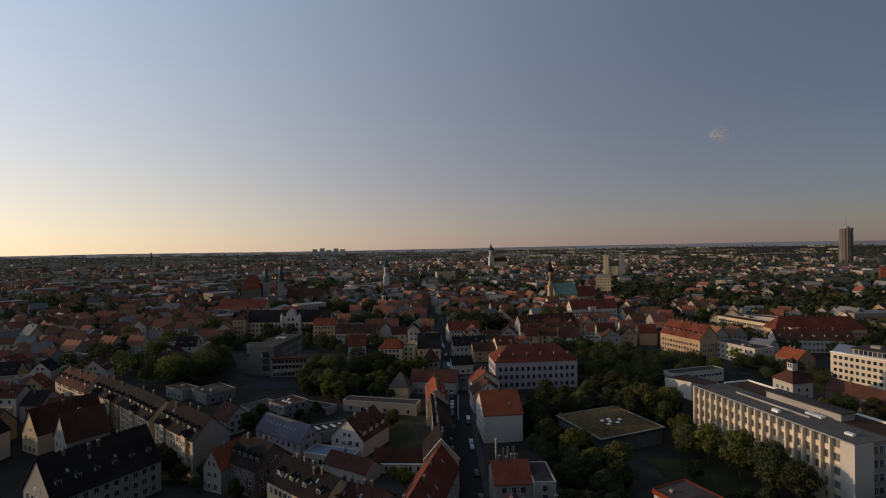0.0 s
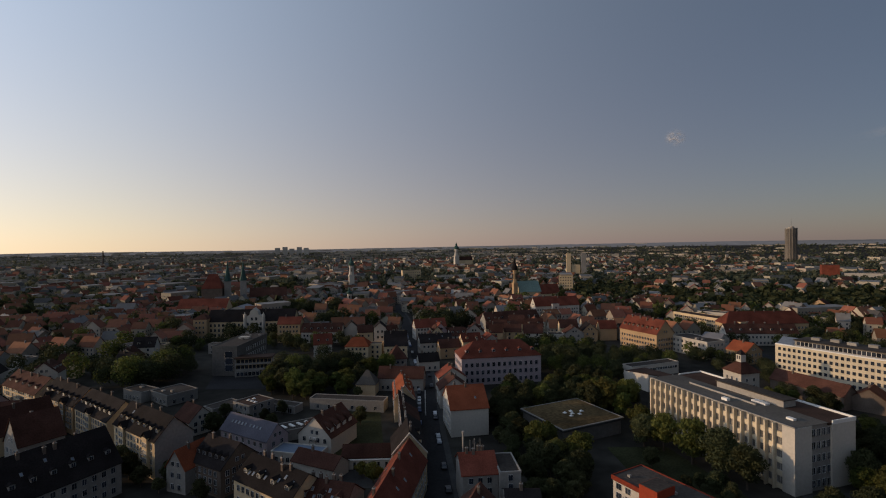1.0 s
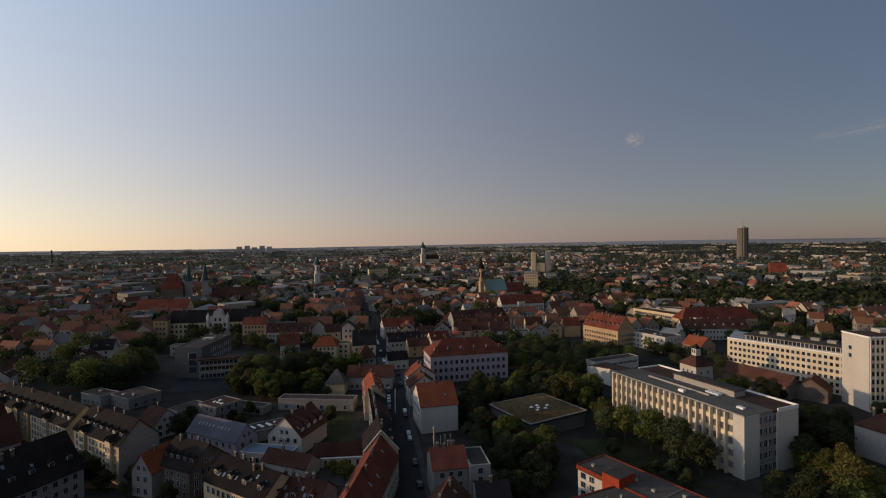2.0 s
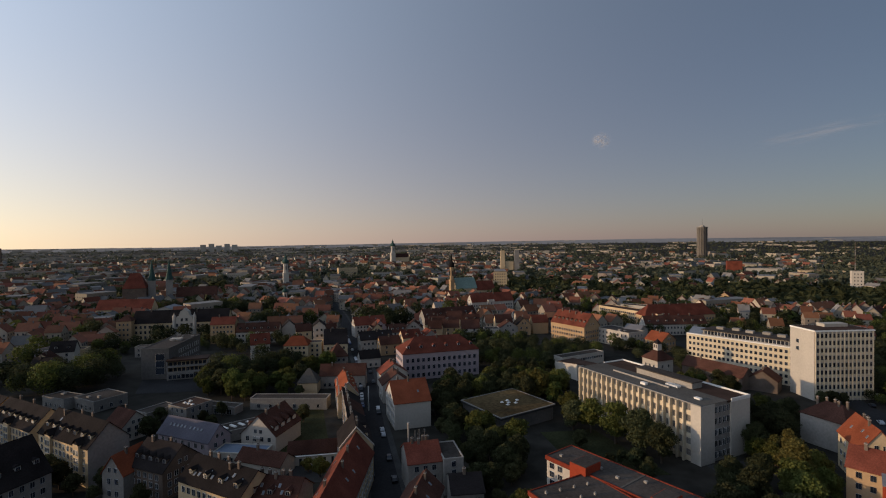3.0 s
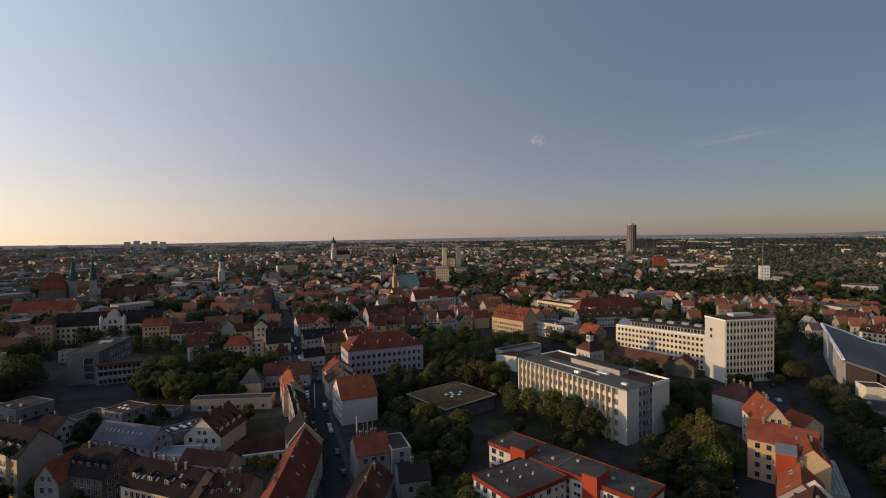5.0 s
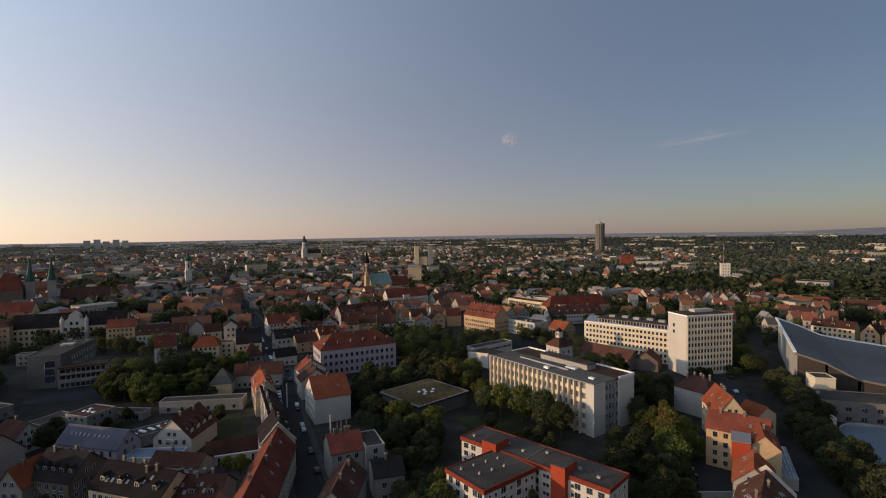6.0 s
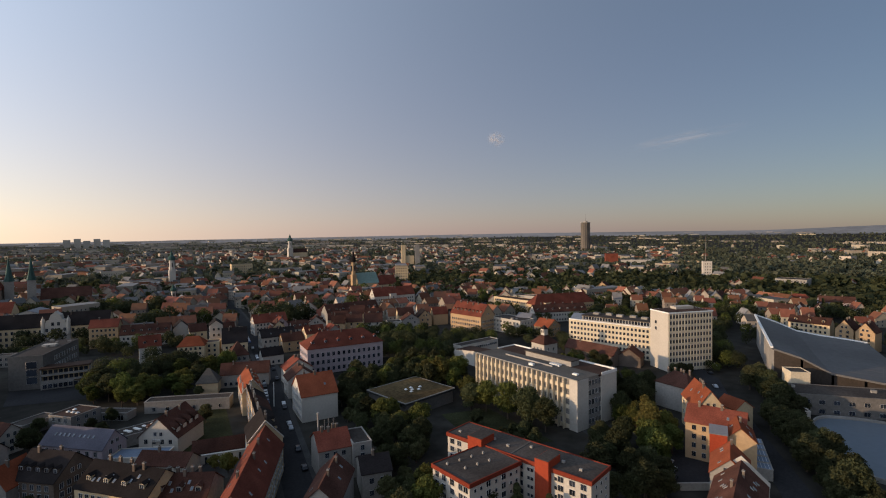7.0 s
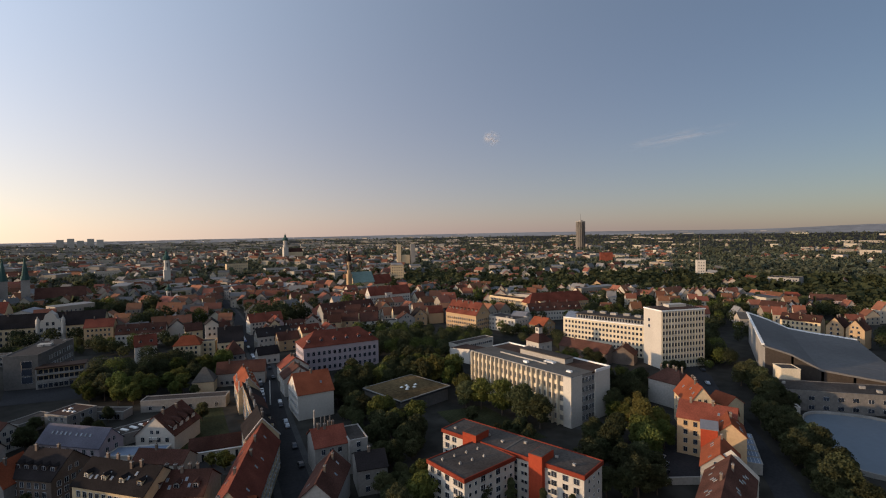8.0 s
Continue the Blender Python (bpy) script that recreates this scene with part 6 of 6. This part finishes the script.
# ---- old town between the landmarks ----
FOOT.extend(CLEAR)
RH = random.Random(5)
WALLS = (WHITE, WHITE, CREAM, CREAM, GREY, OCHRE, PINK)
ROOFS = (TILE_RED, TILE_RED, TILE_BROWN, TILE_BROWN, TILE_BROWN, TILE_DARK)
NAMES = {WHITE: "white", CREAM: "cream", GREY: "grey", OCHRE: "ochre", PINK: "pale pink", TILE_RED: "red", TILE_BROWN: "brown", TILE_ORANGE: "orange", TILE_DARK: "dark"}
made = 0
MID = []
for gy in range(0, 36):
    for gx in range(-34, 44):
        y = 150 + gy * 16.5 + RH.uniform(-2.5, 2.5)
        x = gx * 15.5 + RH.uniform(-2.5, 2.5) + (gy % 3) * 4
        r, az = math.hypot(x + 6, y + 10), math.degrees(math.atan2(x + 6, y + 10))
        pick, turn, kind = RH.random(), RH.random(), RH.random()
        if not (-58 < az < 72) or r < 235 or r > 640:
            continue
        east = x > 250 or (x > 150 and y < 300)
        if pick < (0.82 if east else 0.2) or (r > 430 and pick < 0.42):
            continue
        w, d = (RH.uniform(8, 11.5), RH.uniform(7.5, 9.5)) if east else (RH.uniform(10, 15), RH.uniform(9, 12))
        if not free(x, y, 6.2) or (-136 < x < 8 and y < 334) or (222 < x < 320 and y < 300) or (-142 < x < -40 and y < 436) or (85 < x < 190 and y < 352) or (60 < x < 215 and y < 300) or (x > 150 and y < 150):
            continue
        block = (gx // 5 * 31 + gy // 4 * 17) % 7
        yaw = (-25, -8, 4, 0, 10, -15, 6)[block] if not east else (-35, -50, -20, -40, -30, -60, -45)[block]
        along = "w" if turn < 0.62 else "d"
        wm, rm = RH.choice((CREAM, CREAM, OCHRE, WHITE) if east else WALLS), RH.choice(ROOFS)
        ev, rise = RH.uniform(6.5, 11.5), RH.uniform(4.0, 6.5)
        u = Vector((math.cos(radians(yaw)), math.sin(radians(yaw))))
        cx, cy = x - u.x * w / 2 + u.y * d / 2, y - u.y * w / 2 - u.x * d / 2
        lab = f"{NAMES[wm]} town house with a {NAMES[rm]} tiled roof"
        near, fair = r < 330, r < 420
        if r > 430 or made > 230:
            MID.append((x, y, yaw, w, d, ev, rise, rm, along))
            keep(x, y, 6)
            continue
        if kind < 0.1:
            flat_house(cx, cy, yaw, w, d, ev, wm, FELT, f"{NAMES[wm]} flat-roofed town building", 2 if near else 0, "fl", gap=3.4, boxes=1)
        else:
            house(cx, cy, yaw, w, d, ev, rise, wm, rm, lab, along, rows=(3 if ev > 9 else 2) if fair else 0, sides="fl", chimneys=2 if near else 1, dormers=RH.choice((0, 0, 2, 3)) if fair else 0, gap=3.3 if near else 4.2, group="town houses")
        made += 1
grove(-88, 402, 44, 22, 26, (1, 0, 2), 0, 0.45, 0.75)
grove(135, 325, 44, 24, 34, (1, 0, 2, 1), 0, 0.6, 0.95)
grove(-60, 470, 120, 60, 40, (1, 0, 2), 0)
grove(150, 520, 120, 60, 50, (1, 0, 2), 0)
grove(380, 330, 120, 110, 240, (1, 1, 0, 2), 0, 0.65, 1.0)
grove(300, 430, 70, 60, 50, (1, 1, 0, 2), 0, 0.7, 1.1)
grove(440, 400, 90, 70, 120, (1, 1, 0, 2), 0, 0.7, 1.1)
grove(250, 560, 90, 60, 40, (1, 1, 0, 2), 0, 0.7, 1.1)
grove(500, 260, 80, 90, 120, (1, 1, 0, 2), 0, 0.7, 1.1)
grove(380, 180, 60, 90, 40, (1, 1, 0, 2), 0, 0.6, 0.9)
grove(-190, 430, 60, 80, 24, (1, 0, 2), 0)
grove(-20, 200, 60, 60, 16, (2, 6, 2), 0, 0.5, 0.8)


# ---- the far town, too fine to count ----
class Pile:
    """Vertices and faces of many small far forms."""
    def __init__(self):
        self.v, self.f, self.m = [], [], []

    def add(self, pts, faces, mi):
        k = len(self.v)
        self.v += pts
        self.f += [tuple(k + i for i in f) for f in faces]
        self.m += [mi] * len(faces)

    def house(self, x, y, yaw, w, d, ev, rise, roof, panes=False):
        c, s, base = math.cos(yaw), math.sin(yaw), swell(x, y) - 0.3

        def R(a, b, z):
            return (x + a * c - b * s, y + a * s + b * c, z + base)
        a, b = w / 2, d / 2
        pts = [R(-a, -b, 0), R(a, -b, 0), R(a, b, 0), R(-a, b, 0), R(-a, -b, ev), R(a, -b, ev), R(a, b, ev), R(-a, b, ev)]
        if panes:
            rows_ = 3 if ev > 9 else 2
            for k, run in ((0, w), (1, d), (2, w), (3, d)):
                cols = max(2, int(run / 3.4))
                for i in range(cols):
                    for j in range(rows_):
                        m_, z = -run / 2 + run * (i + 0.5) / cols, 1.2 + (ev - 1.2) * j / rows_
                        q = []
                        for e_, f_ in ((-0.55, 0), (0.55, 0), (0.55, 1.5), (-0.55, 1.5)):
                            u, v = ((m_ + e_, -b - 0.04), (a + 0.04, m_ + e_), (-m_ - e_, b + 0.04), (-a - 0.04, -m_ - e_))[k]
                            q.append(R(u, v, z + f_))
                        self.add(q, [(0, 1, 2, 3)], 3)
            g, hh = w * 0.2, ev + rise + 1.2
            if rise:
                self.add([R(g - .4, -.6, ev), R(g + .4, -.6, ev), R(g + .4, .2, ev), R(g - .4, .2, ev), R(g - .4, -.6, hh), R(g + .4, -.6, hh), R(g + .4, .2, hh), R(g - .4, .2, hh)], [(0, 1, 5, 4), (1, 2, 6, 5), (2, 3, 7, 6), (3, 0, 4, 7), (4, 5, 6, 7)], 2)
        if rise:
            self.add(pts + [R(-a, 0, ev + rise), R(a, 0, ev + rise)], [(0, 1, 5, 4), (2, 3, 7, 6), (1, 2, 6, 9, 5), (3, 0, 4, 8, 7)], 0)
            o = 0.5
            self.add([R(-a - o, -b - o, ev - 0.2), R(a + o, -b - o, ev - 0.2), R(a + o, 0, ev + rise + 0.2), R(-a - o, 0, ev + rise + 0.2), R(-a - o, b + o, ev - 0.2), R(a + o, b + o, ev - 0.2)], [(0, 1, 2, 3), (3, 2, 5, 4)], roof)
        else:
            self.add(pts, [(0, 1, 5, 4), (1, 2, 6, 5), (2, 3, 7, 6), (3, 0, 4, 7)], 0)
            self.add([R(-a - .2, -b - .2, ev + 0.1), R(a + .2, -b - .2, ev + 0.1), R(a + .2, b + .2, ev + 0.1), R(-a - .2, b + .2, ev + 0.1)], [(0, 1, 2, 3)], 2)

    def object(self, name, mats, label, category):
        me = bpy.data.meshes.new(name)
        me.from_pydata(self.v, [], self.f)
        me.polygons.foreach_set("material_index", self.m)
        for m_ in mats:
            me.materials.append(m_)
        return tagged(new(name, me), label, category, kind="stuff")


RF = random.Random(21)
town, woods = Pile(), Pile()


def clump(x, y, h, r, k, size=0.45):
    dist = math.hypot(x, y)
    # Beyond 900 m the haze-paled foliage replaces the darker leaves.
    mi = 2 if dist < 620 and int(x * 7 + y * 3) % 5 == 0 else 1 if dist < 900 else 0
    for _ in range(k):
        d = Vector((RF.gauss(0, 1), RF.gauss(0, 1), RF.gauss(0.3, 1))).normalized()
        p = Vector((x, y, h * 0.58 + swell(x, y))) + Vector((d.x * r, d.y * r, d.z * h * 0.42)) * RF.uniform(0.6, 1.1)
        n = (d + 0.5 * Vector((RF.gauss(0, 1), RF.gauss(0, 1), RF.gauss(0, 1)))).normalized()
        t = n.orthogonal().normalized()
        b = n.cross(t)
        s = r * size * RF.uniform(0.7, 1.4)
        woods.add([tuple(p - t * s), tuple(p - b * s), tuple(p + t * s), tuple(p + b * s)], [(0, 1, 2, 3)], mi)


for x, y, h_, r_ in LATER:
    clump(x, y, h_, r_, *((1300, 0.06) if math.hypot(x, y) < 350 else (480, 0.1)))
for x, y, yaw, w, d, ev, rise, rm, along in MID:
    if along == "d":
        yaw, w, d = yaw + 90, d, w
    town.house(x, y, radians(yaw), w, d, ev, rise, 2 if rm is TILE_DARK else 1, True)
count = 0
while count < 10500:
    az = radians(RF.uniform(-62, 78))
    r = 560 + 4080 * RF.random() ** 1.6
    x, y = r * math.sin(az), r * math.cos(az)
    patch = noise.noise((x * 0.0035, y * 0.0035, 4.0)) + 0.5 * noise.noise((x * 0.012, y * 0.012, 9.0))
    deg = math.degrees(az)
    green = 0.12 - 0.22 * max(0.0, (deg - 38) / 30) - (0.35 if deg > 30 and r > 1500 else 0) - (0.28 if deg > 22 and r < 1300 else 0)
    count += 1
    if (patch < green - 0.1 or RF.random() < 0.55 and patch < green + 0.2) and (r < 2500 or RF.random() < (0.38 if deg > 18 else 0.55)):
        if free(x, y, 6):
            yaw = math.radians((int(x // 160) * 37 + int(y // 160) * 53) % 90)
            if r > 2500:
                town.house(x, y, -az + RF.uniform(-0.25, 0.25), RF.uniform(35, 110), RF.uniform(14, 24), RF.uniform(5, 9), 0, 2)
            elif RF.random() < (0.05 if r < 900 and deg > 20 else 0.10 if r < 900 else 0.2):
                town.house(x, y, yaw, RF.uniform(25, 60), RF.uniform(14, 26), RF.uniform(7, 18), 0, 2, r < 1100)
            else:
                town.house(x, y, yaw + (1.5708 if RF.random() < 0.3 else 0), RF.uniform(10, 22), RF.uniform(9, 13), RF.uniform(6, 13), RF.uniform(3.5, 6.5), 1 if RF.random() < 0.72 else 2, r < 900)
    for _ in range(2 if r < 2200 else 1 if r < 4000 else 0):
        xx, yy = x + RF.uniform(-25, 25), y + RF.uniform(-25, 25)
        if free(xx, yy, 5) and (deg > 12 or RF.random() < 0.5):
            clump(xx, yy, RF.uniform(8, 15), RF.uniform(4, 7), 16 if r < 1300 else 9)
for _ in range(6500):
    az = radians(RF.uniform(-62, 78))
    r = 620 + 3400 * RF.random() ** 1.15
    x, y = r * math.sin(az), r * math.cos(az)
    patch = noise.noise((x * 0.0035, y * 0.0035, 4.0)) + 0.5 * noise.noise((x * 0.012, y * 0.012, 9.0))
    if patch > 0.05 or math.degrees(az) > 48 or (math.degrees(az) > 22 and patch > -0.2):
        if free(x, y, 5):
            clump(x, y, RF.uniform(10, 17), RF.uniform(5, 9), 16 if r < 1300 else 8)
for _ in range(1500):      # woods and gardens to the east
    az = radians(RF.uniform(24, 74))
    r = RF.uniform(560, 1700)
    x, y = r * math.sin(az), r * math.cos(az)
    if noise.noise((x * 0.004, y * 0.004, 2.0)) > 0.0 and free(x, y, 5):
        clump(x, y, RF.uniform(10, 16), RF.uniform(5, 8), 22)
for _ in range(900):      # the town goes on all round: unseen houses added to shade the view
    az = radians(RF.uniform(64, 300))
    r = 150 + 900 * RF.random()
    x, y = r * math.sin(az) - 6, r * math.cos(az) - 10
    if free(x, y, 8) and not -62 < (math.degrees(math.atan2(x, y))) < 78:
        town.house(x, y, RF.uniform(0, 3), RF.uniform(11, 18), RF.uniform(9, 13), RF.uniform(7, 12), RF.uniform(4, 6.5), RF.choice((1, 1, 2)))
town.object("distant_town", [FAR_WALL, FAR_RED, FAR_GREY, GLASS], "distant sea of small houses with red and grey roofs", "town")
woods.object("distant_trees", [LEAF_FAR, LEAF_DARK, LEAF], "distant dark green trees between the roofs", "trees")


# ---- parked cars ----
CAR_PAINT = [material("car_paint_" + n, c, 0.35, 0.02, 2.0, 0.04, spec=0.5) for n, c in (("white", (0.6, 0.6, 0.6)), ("silver", (0.35, 0.36, 0.38)), ("black", (0.015, 0.015, 0.018)), ("blue", (0.03, 0.06, 0.16)), ("red", (0.25, 0.02, 0.02)))]
TYRE = material("tyre_rubber", (0.015, 0.015, 0.015), 0.9, 0.1, 5.0, 0.1)


def car_body(bm):
    prof = [(-2.15, 0.35), (2.15, 0.35), (2.2, 0.7), (1.95, 0.9), (1.0, 0.98), (0.35, 1.45), (-1.3, 1.47), (-1.95, 1.0), (-2.2, 0.9)]
    a, b = [bm.verts.new((x, -0.86, z)) for x, z in prof], [bm.verts.new((x, 0.86, z)) for x, z in prof]
    for ring, s in ((a, 1), (b, -1)):
        for k in (5, 6):
            ring[k].co.y *= 0.8
        bm.faces.new(ring[::s])
    for i in range(len(prof)):
        j = (i + 1) % len(prof)
        bm.faces.new([a[i], b[i], b[j], a[j]])
    bmesh.ops.recalc_face_normals(bm, faces=bm.faces)


def car(x, y, yaw, paint):
    c = thing("car", x, y, yaw, 0.16, f"{CAR_PAINT[paint].name.split('_')[-1]} hatchback car parked at the kerb", "car", "parked cars")
    piece("body", shared(("car_body", paint), car_body, [CAR_PAINT[paint]]), c, pose(0, 0, 0))
    def glass(bm):
        for s in (-1, 1):
            q = [(-1.7, 0.98), (0.75, 0.99), (0.25, 1.38), (-1.25, 1.4)]
            bm.faces.new([bm.verts.new((px_, s * (0.885 - 0.3 * (pz_ - 0.95)), pz_)) for px_, pz_ in q])
    piece("side_windows", shared("car_side_glass", glass, [GLASS]), c, pose(0, 0, 0))
    piece("windscreen", shared("car_screen", lambda bm: solid(bm, [(0.98, -0.7, 1.0), (0.98, 0.7, 1.0), (0.4, 0.6, 1.44), (0.4, -0.6, 1.44)], 0.03), [GLASS]), c, pose(0, 0, 0))

    def wheel(bm):
        ring = [[bm.verts.new((0.32 * math.cos(k * 0.5236), yy, 0.32 + 0.32 * math.sin(k * 0.5236))) for k in range(12)] for yy in (-0.1, 0.1)]
        bm.faces.new(ring[0]), bm.faces.new(ring[1][::-1])
        for k in range(12):
            bm.faces.new([ring[0][k], ring[1][k], ring[1][(k + 1) % 12], ring[0][(k + 1) % 12]])
    for wx in (-1.35, 1.35):
        for wy in (-0.82, 0.82):
            piece("wheel", shared("car_wheel", wheel, [TYRE]), c, pose(wx, wy, 0))
    return c


RC = random.Random(3)
for k in range(52):
    y = 150 + k * 5.4 + RC.uniform(-0.4, 0.4)
    if RC.random() < 0.2:
        continue
    for p, q in zip(MAIN, MAIN[1:]):
        if p[1] <= y < q[1]:
            x = p[0] + (q[0] - p[0]) * (y - p[1]) / (q[1] - p[1])
            yaw = math.degrees(math.atan2(q[1] - p[1], q[0] - p[0]))
            car(x + (3.4 if RC.random() < 0.4 else -3.6), y, yaw + (180 if RC.random() < 0.5 else 0), RC.choice((0, 0, 1, 1, 2, 2, 3)))
for x, y, yaw, c in ((130.7, 88.3, 20, 0), (121.7, 80.6, 20, 0), (126, 84.5, 20, 2), (134, 92, 20, 1), (263.9, 161.6, 60, 0), (268, 172, 70, 1), (0.3, 177.0, 95, 0), (118.5, 83.5, 20, 2), (137, 96, 20, 3), (122, 90, 110, 1), (246, 152, 52, 2), (226, 136, 48, 1)):
    car(x, y, yaw, c)
